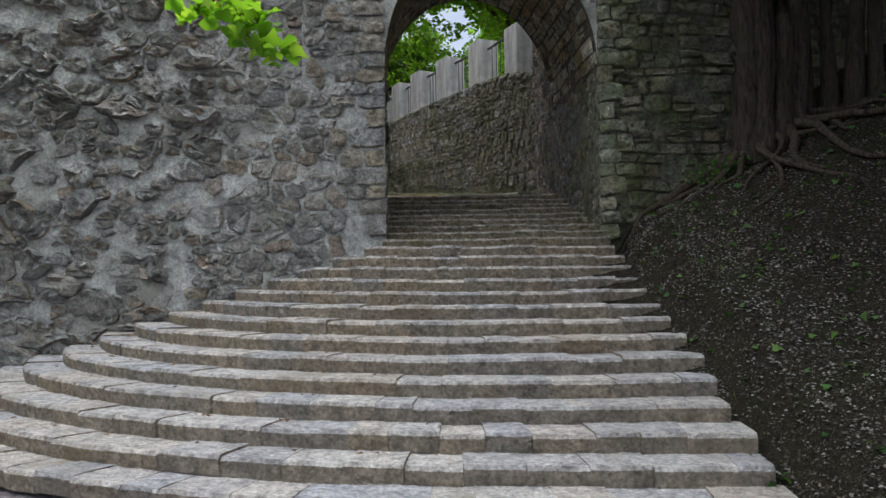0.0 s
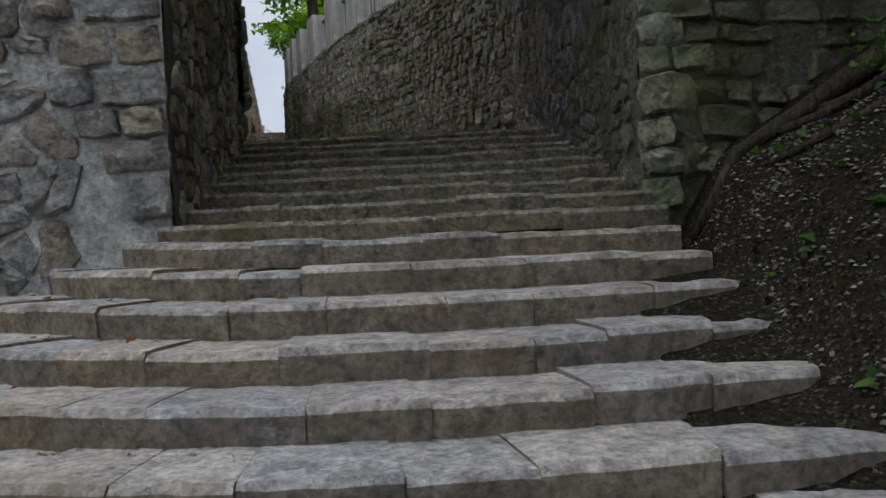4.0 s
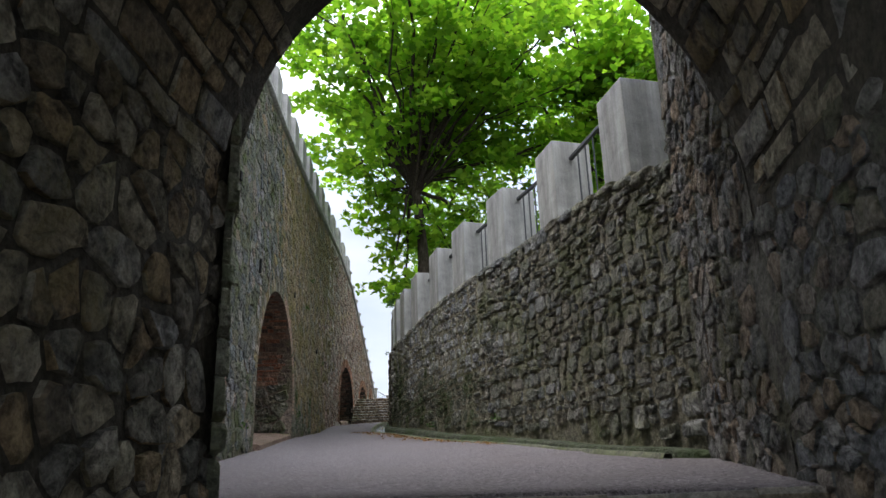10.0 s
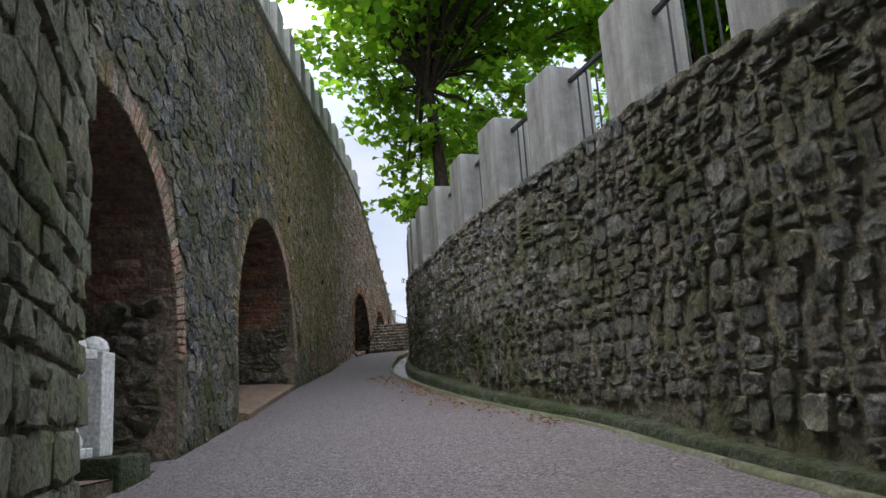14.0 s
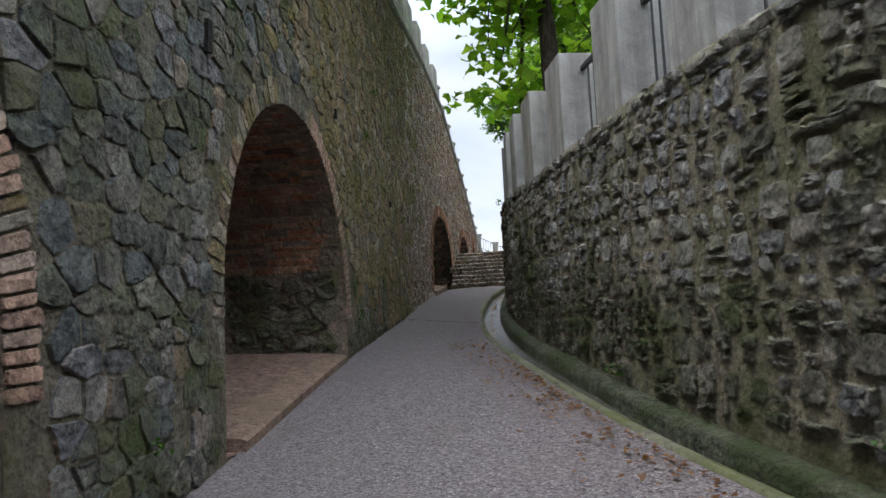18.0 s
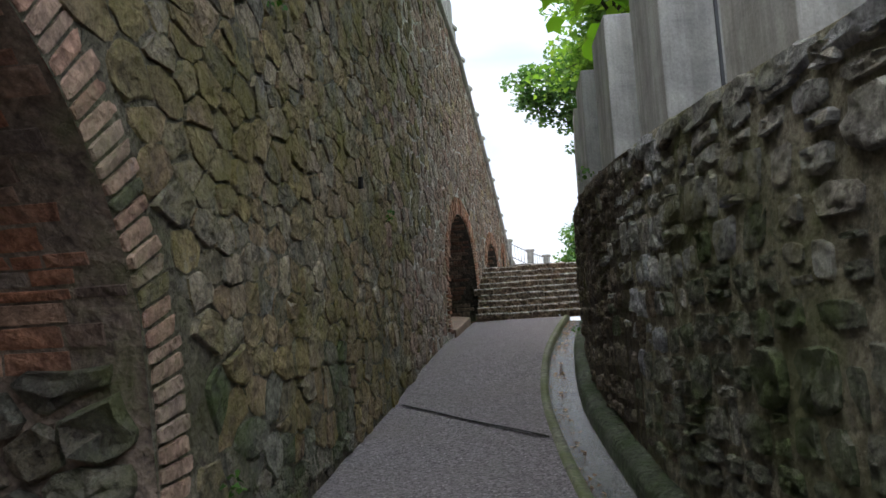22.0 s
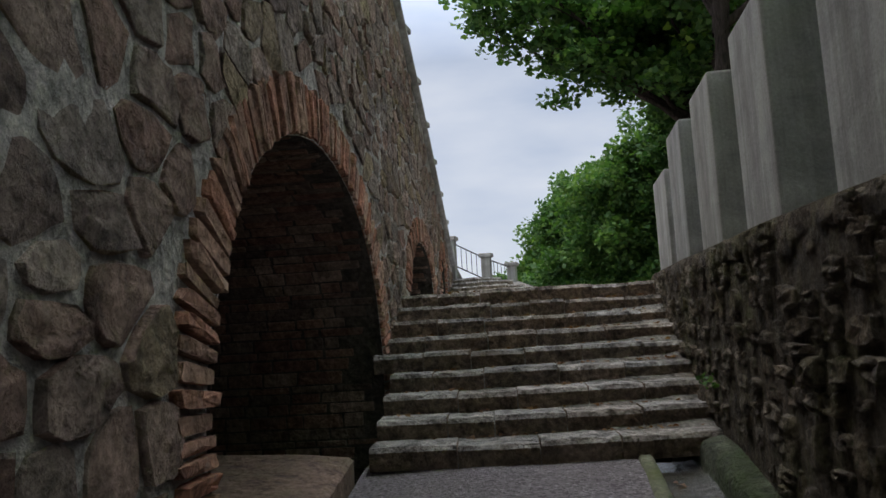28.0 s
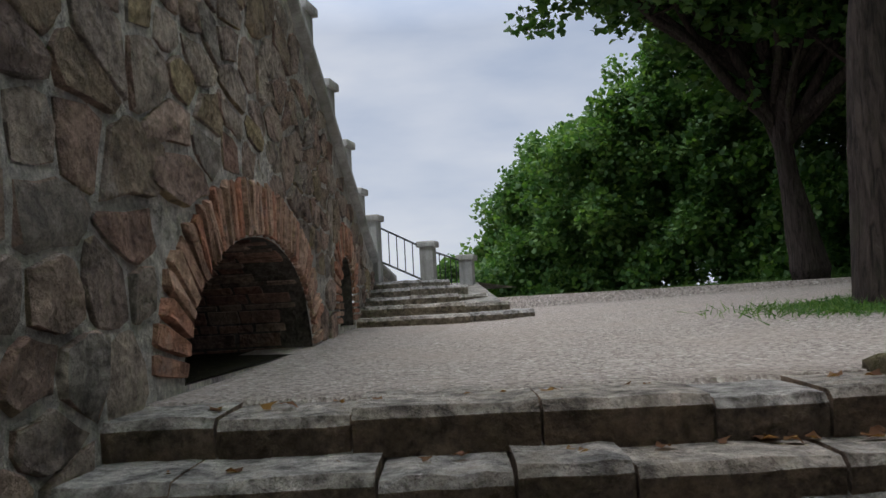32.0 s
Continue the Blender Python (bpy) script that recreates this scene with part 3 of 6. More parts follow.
def path_z(y):
    return float(np.interp(y, [13.5, 14.7, 17.5, 19.5, 22.5, 25.5, 30.5, 33.0, 37.0], [3.56, 3.61, 3.93, 4.15, 4.53, 4.95, 5.55, 5.98, 6.47]))


def right_top(y):
    return float(np.interp(y, [16.8, 17.55, 18.45, 19.6, 20.4, 22.6, 26.2, 27.4, 30, 33.6, 36.5, 40], [6.4, 6.63, 6.86, 7.02, 7.07, 7.09, 7.12, 7.24, 7.46, 7.6, 7.68, 7.72]))


def left_top(y):
    return float(np.interp(y, [15, 20, 24.5, 30, 34, 37.3, 45.4, 48], [10.6, 10.8, 11.25, 11.75, 11.92, 11.65, 8.42, 8.3]))


def plateau_z(x, y):
    return 7.655 + 0.03 * min(max(y - 40.2, 0), 8) + 0.028 * min(max(x + 8.5, 0), 7) * min(max((y - 40.5) / 4, 0), 1) + 0.004 * max(y - 48, 0)


# ground: one sheet to the horizon
def ground_z(x, y):
    base = 0.40
    if x > 2.2:
        rim = min(max(0.40, 0.52 + 0.388 * (y - 6.1)), 2.36) + max(0, min(y, 12.6) - 11.4) * 0.22
        fall = 0.10 + 0.075 * min(max(y - 5.4, 0), 7.2) - 0.01 * max(x - 6, 0)
        edge = 2.95 + 0.025 * min(max((10.98 - y) / 0.381, 0), 13)
        base = max(base, rim - 0.16 + max(fall, 0.05) * min(max(x - 2.85, 0), 12.0) + 0.36 * min(max((x - edge + 0.16 * rough_at(x, y, 7, 2.5)) / 0.3, 0), 1))
        if x > 2.6:
            base += 0.05 * rough_at(x, y, 0, 1.3) + 0.03 * rough_at(x, y, 3, 4.0)
    return base


xs = [-900, -300, -100, -40, -15, -8, -5, -2, 0, 1.5, 2.2] + [2.4 + 0.12 * k for k in range(12)] + [3.9 + 0.3 * k for k in range(24)] + [13, 17, 25, 40, 100, 300, 900]
ys = [-900, -300, -80, -30, -10, -4, 0, 2, 4] + [4.4 + 0.2 * k for k in range(43)] + [13.2, 14, 30, 100, 400, 1500]
ground = sheet("ground", [[(x, y, ground_z(x, y) if y < 13 else ground_z(x, 12.9) - 0.5) for x in xs] for y in ys], EARTH)
tagged(ground, "dark bare earth with leaf litter, rising beside the stairs", "ground", kind="structure")
fore = sheet("pavement", [[(x, y, 0.42 + 0.008 * rough_at(x, y, 1, 2)) for x in np.linspace(-16, 2.15, 24)] for y in np.linspace(-12, 8.5, 26)], GRAVEL)
tagged(fore, "pale trodden forecourt at the foot of the stairs", "pavement", kind="structure")

# ---------------------------------------------------------------- fan-shaped stairs
stairs_low = tagged(new("staircase"), "broad fan-shaped outdoor stairs of worn grey stone blocks", "staircase", kind="structure")


def block(front, back, z0, z1, r):
    """A step block between a front and a back line of points, with a worn front edge."""
    n = len(front)
    verts = []
    lip = [r.uniform(-0.016, 0.016) for _ in range(n)]
    for k, (p, q) in enumerate(zip(front, back)):
        inward = Vector((q[0] - p[0], q[1] - p[1])).normalized()
        at = lambda d, z: (p[0] + inward.x * d, p[1] + inward.y * d, z)
        sag = r.uniform(-0.008, 0.004)
        verts += [at(lip[k] + 0.012, z0), at(lip[k], z1 - 0.035), at(lip[k] + 0.022, z1 - 0.004 + sag), at(0.12, z1 + sag), (q[0], q[1], z1 + r.uniform(-0.006, 0.002)), (q[0], q[1], z0)]
    faces = []
    for k in range(n - 1):
        a, b = 6 * k, 6 * k + 6
        for j in range(5):
            faces.append((a + j, b + j, b + j + 1, a + j + 1))
    faces += [tuple(range(6)), tuple(range(6 * n - 6, 6 * n))[::-1]]
    return verts, faces


def step(owner, line, back, z0, z1, material, r, length=(0.42, 0.85), gap=0.006, tilt=None):
    """One step: blocks along a front line; line(t), back(t) for t in metres from 0 to its length."""
    f, total = line
    t = 0.0
    while t < total - 0.05:
        w = min(r.uniform(*length), total - t)
        if total - t - w < 0.25:
            w = total - t
        m = 5
        dz = r.uniform(-0.011, 0.011)
        us = [t + gap / 2 + (w - gap) * k / m for k in range(m + 1)]
        verts, faces = block([f(u) for u in us], [back(u) for u in us], z0 + dz, z1 + dz, r)
        if tilt:
            verts = [(x, y, z + tilt(x)) for x, y, z in verts]
        solid("step_stone", verts, faces, material, owner)
        t += w


def arc_line(points):
    s = [0.0]
    for a, b in zip(points, points[1:]):
        s.append(s[-1] + math.dist(a, b))
    px, py = [p[0] for p in points], [p[1] for p in points]
    return (lambda u: (float(np.interp(u, s, px)), float(np.interp(u, s, py)))), s[-1]


def tread_back(p):
    """The back of a tread: towards the fan's middle, square to the bank at the outer end."""
    d = (Vector((0.6, 12.1)) - Vector(p)).normalized()
    w = min(max((p[0] - 1.6) / 1.0, 0), 1)
    d = (d * (1 - w) + Vector((0.05, 1)) * w).normalized() * 0.52
    return p[0] + d.x, p[1] + d.y


def fan_tilt(x):
    """The treads rise a little towards the wall."""
    return 0.02 * max(0.0, 0.9 - x)


bed = Heap()
for j in range(14):
    z = 2.49 - 0.148 * j
    a, b = 1.45 + 0.43 * j, 1.14 + 0.381 * j
    x_right = 2.82 + 0.025 * j + rng.uniform(-0.05, 0.08)
    skew = 0.42 * (1 - min(max((j - 3) / 8, 0), 1))
    y0 = 12.12 - b
    pts = [(0.6 + a * math.cos(q), 12.12 + b * math.sin(q)) for q in np.linspace(-math.pi + math.asin(min(0.6 / b, 0.6)), -math.pi / 2, 36)]
    pts += [(0.6 + (x_right - 0.6) * t, y0 + skew * t * t * (1.6 - 0.6 * t)) for t in np.linspace(0.12, 1, 9)]
    f, total = arc_line(pts)
    g = lambda u, f=f: tread_back(f(u))
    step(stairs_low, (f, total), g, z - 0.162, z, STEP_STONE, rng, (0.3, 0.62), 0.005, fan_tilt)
    ring = [f(u) for u in np.linspace(0, total, 30)]
    inner = [(0.6 + (p[0] - 0.6) * 0.1, 12.1 + (p[1] - 12.1) * 0.1) for p in ring]
    k = len(bed.v)
    bed.v += [(p[0] + (0.6 - p[0]) * 0.02, p[1] + (12.1 - p[1]) * 0.02, z - 0.016 + fan_tilt(p[0])) for p in ring] + [(p[0], p[1], z - 0.016 + fan_tilt(p[0])) for p in inner]
    bed.f += [(k + i, k + i + 1, k + 31 + i, k + 30 + i) for i in range(29)]
solid("bedding", bed.v, bed.f, STEP_POINTING, stairs_low)

# steps inside the gate
stairs_gate = tagged(new("staircase"), "dim steps of worn stone climbing through the gate passage", "staircase", kind="structure")


def jamb(side, y):
    a, b = (GATE_L, EXIT_L) if side < 0 else (GATE_R, EXIT_R)
    return a.x + (b.x - a.x) * (y - a.y) / (b.y - a.y)


for i in range(9):
    y, z = 11.46 + 0.402 * i, 2.63 + 0.122 * i
    yl, yr = y - 0.03, y + 0.12
    p, q = (jamb(-1, max(yl, 11.57)) - 0.05, yl), (jamb(1, max(yr, 12.05)) + 0.05, yr)
    if i == 0:
        p = (-0.36, yl)
    f, total = arc_line([p, q])
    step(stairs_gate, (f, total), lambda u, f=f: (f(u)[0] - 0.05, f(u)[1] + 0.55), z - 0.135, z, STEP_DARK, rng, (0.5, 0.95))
solid("bedding", [(-0.5, 11.5, 2.45), (2.9, 11.9, 2.45), (2.4, 14.9, 3.5), (-1.0, 14.7, 3.5)], [(0, 1, 2, 3)], STEP_FILL, stairs_gate)

# ---------------------------------------------------------------- path
def slot(y):
    """The gutter widens towards the upper stairs."""
    t = min(max((y - 23.0) / 5.0, 0), 1)
    return 0.11 * t * t * (3 - 2 * t)


rows = []
for y in np.arange(14.85, 37.6, 0.35):
    sl, sr = LEFT.of_y(y), RIGHT.of_y(y)
    l = LEFT.at(sl, -0.3 if y < 34.6 else 0.06) if y > 16.6 else (jamb(-1, y) - 0.3 if y < 14.5 else -3.2, y)
    rr = RIGHT.at(sr, 0.41 + slot(y)) if y > 18.5 else (jamb(1, y) + 0.1 if y < 17.2 else RIGHT.at(sr, 0.41)[0], y)
    rows.append([(l[0] + (rr[0] - l[0]) * k / 8, l[1] + (rr[1] - l[1]) * k / 8, path_z(y) - 0.012 * abs(k - 4) / 4 + 0.006 * rough_at(l[0] + k, y, 0, 1.5)) for k in range(9)])
rows.insert(0, [(q[0], q[1] + 0.02, q[2] - 0.4) for q in rows[0]])
path = sheet("path", rows, GRAVEL)
tagged(path, "sloping path of fine grey gravel between stone walls", "path", kind="structure")


def along(line, s0, s1, profile, z_of, stepping=0.35, wobble=0.0):
    """Rows of points: a cross-section of (d, dz) carried along a wall line."""
    n = max(2, int((s1 - s0) / stepping) + 1)
    out = []
    for s in np.linspace(s0, s1, n):
        z = z_of(line.at(s)[1])
        row = []
        for d, dz in profile:
            x, y = line.at(s, d)
            row.append((x, y, z + dz + (wobble * rough_at(x, y, z + dz, 2.0) if wobble else 0)))
        out.append(row)
    return out



def strip_along(y0, y1, profile, wobble=0.0):
    out = []
    for s in np.linspace(RIGHT.of_y(y0), RIGHT.of_y(y1), int((y1 - y0) / 0.3)):
        y = RIGHT.at(s)[1]
        row = []
        for d, dz in profile:
            q = RIGHT.at(s, d + (slot(y) if d > 0.26 else 0))
            row.append((q[0], q[1], path_z(y) + (dz * np.interp(y, [19, 24], [0.4, 1]) if dz > 0.02 else dz) + (wobble * rough_at(q[0], q[1], dz, 2.0) if wobble else 0)))
        out.append(row)
    return out


kerb_rows = strip_along(17.26, 37.6, [(0.0, 0.10), (0.09, 0.085), (0.13, 0.07), (0.15, 0.03), (0.155, -0.2)], 0.015)
kerb_rows.insert(0, [(q[0] + 0.3, q[1] - 0.05, q[2] - 0.1) for q in kerb_rows[0]])
tagged(sheet("kerb", kerb_rows, KERB_MAT), "low mossy concrete kerb along the foot of the wall", "kerb", kind="structure")
tagged(sheet("kerb", strip_along(17.3, 37.4, [(0.33, -0.15), (0.335, 0.012), (0.40, 0.014), (0.42, -0.03)], 0.006), EDGE_MAT), "thin concrete edge between path and gutter", "kerb", kind="structure")
tagged(sheet("gutter", strip_along(17.3, 37.6, [(0.14, -0.08), (0.22, -0.1), (0.3, -0.1), (0.35, -0.08)], 0.012), WATER), "wet open gutter channel beside the wall", "gutter", kind="structure")

# ---------------------------------------------------------------- left wall with arched niches
NICHES = [  # y from, y to, floor z, spring z, crown z, kind
    (16.05, 19.75, 4.12, 5.16, 7.2, "stone"),
    (22.05, 26.1, 4.5, 5.6, 7.64, "stone"),
    (34.65, 38.08, 6.25, 7.0, 8.37, "brick"),
    (39.75, 41.95, 7.68, 7.72, 8.34, "brick"),
    (43.1, 43.75, 7.8, 8.1, 8.41, "brick"),
]
NS = [(LEFT.of_y(a), LEFT.of_y(b), lo, sp, hi, kind) for a, b, lo, sp, hi, kind in NICHES]


def arch_z(nch, s):
    s0, s1, lo, sp, hi, _ = nch
    t = (s - (s0 + s1) / 2) / ((s1 - s0) / 2)
    return sp + (hi - sp) * math.sqrt(max(0.0, 1 - abs(t) ** 2.1))


def niche_depth(nch):
    return 3.4 if nch is NS[0] else 1.8 if nch[1] - nch[0] > 1.2 else 0.5


def open_at(s, z, margin=0.0):
    for nch in NS:
        s0, s1, lo, sp, hi, _ = nch
        if s0 - margin <= s <= s1 + margin:
            c, half = (s0 + s1) / 2, (s1 - s0) / 2 + margin
            t = (s - c) / half
            if z < sp + (hi - sp + margin) * math.sqrt(max(0.0, 1 - abs(t) ** 2.1)) and z > lo - 0.25:
                return True
    return False


wall_left = tagged(new("wall_left"), "tall mossy rubble retaining wall with arched brick niches", "wall", kind="structure")
ss = sorted({*np.arange(0, LEFT.length, 0.25).tolist(), LEFT.length, *[q for nch in NS for q in np.linspace(nch[0], nch[1], 17).tolist()]})
heap, far_heap = Heap(), Heap()


def wall_point(line, s, z, d=0.0, w=0.025):
    x, y = line.at(s, d)
    if not w:
        return (x, y, z)
    x2, y2 = line.at(s, d + w * rough_at(x, y, z, 1.6))
    return (x2, y2, z)


def strip(s0, s1, lo0, hi0, lo1, hi1):
    n = max(1, int(max(hi0 - lo0, hi1 - lo1) / 0.4))
    pts = [wall_point(LEFT, s, lo + (hi - lo) * k / n) for k in range(n + 1) for s, lo, hi in ((s0, lo0, hi0), (s1, lo1, hi1))]
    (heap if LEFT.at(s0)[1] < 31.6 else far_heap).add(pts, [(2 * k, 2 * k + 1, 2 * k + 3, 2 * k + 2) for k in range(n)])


for s0, s1 in zip(ss, ss[1:]):
    mid = (s0 + s1) / 2
    top0, top1 = left_top(LEFT.at(s0)[1]), left_top(LEFT.at(s1)[1])
    low = 3.0 if LEFT.at(mid)[1] < 30 else 5.0
    inside = [nch for nch in NS if nch[0] < mid < nch[1]]
    if inside:
        nch = inside[0]
        strip(s0, s1, low, nch[2], low, nch[2])
        strip(s0, s1, arch_z(nch, s0), top0, arch_z(nch, s1), top1)
    else:
        strip(s0, s1, low, top0, low, top1)
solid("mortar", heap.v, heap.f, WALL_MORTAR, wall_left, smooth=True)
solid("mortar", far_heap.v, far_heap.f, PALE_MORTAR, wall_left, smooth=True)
cope = sheet("coping", along(LEFT, 0, LEFT.length, [(-0.9, 0.02), (-0.9, 0.10), (0.05, 0.10), (0.07, 0.08), (0.07, 0.0), (0.0, -0.02)], left_top, 0.5, 0.01), CONCRETE, wall_left)
back = sheet("back", along(LEFT, 0, LEFT.length, [(-2.2, 0.05), (-2.2, -9.0)], left_top, 0.8), WALL_MORTAR, wall_left)

for nch in NS:
    s0, s1, lo, sp, hi, kind = nch
    depth = niche_depth(nch)
    prof = [(s0, lo)] + [(s, arch_z(nch, s)) for s in [s0 + (s1 - s0) * (1 - math.cos(math.pi * k / 20)) / 2 for k in range(21)]] + [(s1, lo)]
    # brick niches get the mortar with shade in its colour
    vault = sheet("niche_vault", [[(*LEFT.at(s, d), z) for s, z in prof] for d in (0.0, -0.25, -depth)], BRICK_BED if kind == "stone" else SHADED_BED, wall_left, "vault of an arched niche")
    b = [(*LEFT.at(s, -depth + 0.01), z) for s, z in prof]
    solid("niche_back", b, [tuple(range(len(b)))], BRICK_BED if kind == "stone" else SHADED_BED, wall_left)
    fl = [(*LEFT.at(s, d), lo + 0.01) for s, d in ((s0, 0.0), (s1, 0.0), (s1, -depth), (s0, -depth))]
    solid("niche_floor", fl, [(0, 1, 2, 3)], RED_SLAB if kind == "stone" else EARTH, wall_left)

# gate tower
gate = tagged(new("gate_tower"), "massive rubble stone gate tower with an arched passage", "gate", kind="structure")
T_DIR = (EXIT_L - GATE_L).normalized()


def passage(u, v):
    """A point of the passage's lining: u from 0 at the front to 1 at the exit, v from 0 at the left foot to 1 at the right foot."""
    a, b = GATE_L.lerp(EXIT_L, u), GATE_R.lerp(VAULT_R, u)
    spring, crown = 5.1 + 0.2 * u, 7.1 + 0.17 * u
    low = 2.2
    hgt = spring - low
    wide = (b - a).length
    arc = math.pi * 0.5 * (wide / 2 + crown - spring)
    total = 2 * hgt + arc
    t = v * total
    if t < hgt:
        return Vector((a.x, a.y, low + t)), Vector((b.x - a.x, b.y - a.y, 0)).normalized()
    if t > total - hgt:
        return Vector((b.x, b.y, low + total - t)), Vector((a.x - b.x, a.y - b.y, 0)).normalized()
    q = math.pi * (t - hgt) / arc
    m = a.lerp(b, (1 - math.cos(q)) / 2)
    return Vector((m.x, m.y, spring + (crown - spring) * math.sin(q))), Vector(((b.x - a.x) / wide * math.cos(q), (b.y - a.y) / wide * math.cos(q), -math.sin(q)))


VT = 11.5  # metres round the lining
rows = []
for k in range(22):
    row = []
    for v in np.linspace(0, 1, 70):
        p, n = passage(k / 21, v)
        row.append(tuple(p + n * 0.03 * rough_at(p.x, p.y, p.z, 1.8)))
    rows.append(row)
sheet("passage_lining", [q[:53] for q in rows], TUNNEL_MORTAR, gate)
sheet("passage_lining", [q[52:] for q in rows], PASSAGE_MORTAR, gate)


def face_with_arch(name, a, b, u, top, left, right, material, right_material=None):
    """A wall face with the passage's mouth cut out, from metres left of a to metres right of b."""
    d = (b - a).normalized()
    prof = [passage(u, v)[0] for v in np.linspace(0, 1, 61)]
    L = a - d * left
    R = b + d * right
    h, h2 = Heap(), Heap()
    low = -0.5
    for p, q in zip(prof, prof[1:]):
        h.add([tuple(p), tuple(q), (q.x, q.y, top), (p.x, p.y, top)], [(0, 1, 2, 3)])
    for s, e, n in ((L, a, 90), (b, R, 40)):
        for i in range(n if left else 0):  # plain only at the exit
            for j in range(70):
                pts = []
                for ii, jj in ((i, j), (i + 1, j), (i + 1, j + 1), (i, j + 1)):
                    w = s.lerp(e, ii / n)
                    z = low + (top - low) * jj / 70
                    edge_fade = 0 if (ii in (0, n)) else 1
                    o = (0.05 * rough_at(w.x, w.y, z, 0.9) + 0.06 * rough_at(w.x, w.y, z, 2.6) + 0.03 * rough_at(w.x, w.y, z, 6.0)) * edge_fade
                    pts.append((w.x + d.y * o, w.y - d.x * o, z))
                (h2 if right_material and s is b else h).add(pts, [(0, 1, 2, 3)])
    bm = fix_normals(h.v, h.f)
    bmesh.ops.remove_doubles(bm, verts=bm.verts[:], dist=0.002)
    bmesh.ops.recalc_face_normals(bm, faces=bm.faces[:])
    if right_material:
        bm2 = fix_normals(h2.v, h2.f)
        bmesh.ops.remove_doubles(bm2, verts=bm2.verts[:], dist=0.002)
        bmesh.ops.recalc_face_normals(bm2, faces=bm2.faces[:])
        part(name, bm2, right_material, gate, smooth=True)
    return part(name, bm, material, gate, smooth=True)


face_with_arch("front_face", GATE_L, GATE_R, 0.0, 11.5, 14.0, 12.0, GATE_MORTAR, MOSS_MORTAR)
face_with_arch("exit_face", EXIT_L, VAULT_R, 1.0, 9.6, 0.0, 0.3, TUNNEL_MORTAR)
solid("flank_wall", [(*VAULT_R, 2.6), (*EXIT_R, 2.6), (*EXIT_R, 9.4), (*VAULT_R, 9.6)], [(0, 1, 2, 3)], PASSAGE_MORTAR, gate)
solid("flank_end", [(*EXIT_R, 2.6), (EXIT_R.x + 0.9, EXIT_R.y + 0.1, 2.6), (EXIT_R.x + 0.9, EXIT_R.y + 0.1, 9.4), (*EXIT_R, 9.4)], [(0, 1, 2, 3)], PASSAGE_MORTAR, gate)
solid("tower_roof", [(-14, 9.4, 11.5), (15, 13.9, 11.5), (9, 18.5, 9.6), (-3.4, 14.8, 9.6)], [(0, 1, 2, 3)], CONCRETE, gate)
# return wall from the passage to the long wall
ret = [(EXIT_L.x, EXIT_L.y), (RETURN.x, RETURN.y)]
solid("return_wall", [(*ret[0], 3), (*ret[1], 3), (*ret[1], 11), (*ret[0], 11)], [(0, 1, 2, 3)], WALL_MORTAR, gate)
end = LEFT.at(LEFT.of_y(16.7), -0.1)
solid("return_wall", [(*ret[1], 3), (*end, 3), (*end, 11), (*ret[1], 11)], [(0, 1, 2, 3)], WALL_MORTAR, gate)

# ---------------------------------------------------------------- curved right wall
wall_right = tagged(new("wall_right"), "curved rubble limestone retaining wall with recessed joints", "wall", kind="structure")
rows = []
for s in np.arange(0, RIGHT.length + 0.2, 0.25):
    x, y = RIGHT.at(s)
    lo, hi = path_z(y) - 0.5, right_top(y)
    sunk = -0.008 + 0.016 * min(max((y - 20.8) / 1.5, 0), 1)
    rows.append([wall_point(RIGHT, s, lo + (hi - lo) * k / 20, sunk, 0.02) for k in range(21)] + [(*RIGHT.at(s, -0.45), hi + 0.01)])
cut_row = next(k for k, q in enumerate(rows) if q[0][1] > 28.5)
sheet("mortar", rows[:cut_row + 1], RIGHT_MORTAR, wall_right)
sheet("mortar", rows[cut_row:], BROWN_MORTAR, wall_right)

# ---------------------------------------------------------------- upper terrace and plateau
def terrace_z(x, y):
    return right_top(y) - 0.03 if y < 38 else plateau_z(x, y)


rows = []
for s in np.arange(0, RIGHT.length + 0.01, 0.8):
    x, y = RIGHT.at(s)
    rows.append([(RIGHT.at(s, -0.3)[0] + dx, RIGHT.at(s, -0.3)[1] + 0.15 * dx, terrace_z(x, y) + 0.04 * min(dx, 10)) for dx in (0, 0.5, 2, 5, 10, 25, 60)])
tagged(sheet("terrace", rows, GRASS_MAT), "grassy terrace behind the curved wall", "terrace", kind="structure")
rows = []
for y in [39.35, 39.7, 40.1, *np.arange(40.5, 56, 0.5).tolist(), 60, 70, 90, 120]:
    l = LEFT.at(LEFT.of_y(y), -0.4)[0] if y < 47 else -60
    row = []
    for k, fx in enumerate([0, 0.025, 0.05, 0.075, 0.1, 0.15, 0.2, 0.27, 0.35, 0.45, 0.6, 0.8, 1.0]):
        x = l + (45 - l) * fx
        yy = y + 0.25 * min(max(x + 8.6, 0), 2.6) * min(max(1 - (y - 39.35) / 4, 0), 1)
        row.append((x, yy, plateau_z(x, yy) + 0.012 * rough_at(x, yy, 0, 1.1) * (y > 39.8)))
    rows.append(row)
rows.insert(0, [(q[0], q[1] - 0.02, q[2] - 0.06) for q in rows[0]])
tagged(sheet("plateau", rows, WARM_GRAVEL), "open gravel square at the top of the stairs", "ground", kind="structure")
rows = []
for s in np.arange(0, LEFT.length, 1.0):
    x, y = LEFT.at(s, -0.8)
    rows.append([(x - dx, y - 0.2 * dx, left_top(y) - 0.05) for dx in (0, 3, 10, 40)])
tagged(sheet("terrace", rows, GRAVEL), "walkway behind the parapet of the tall wall", "terrace", kind="structure")

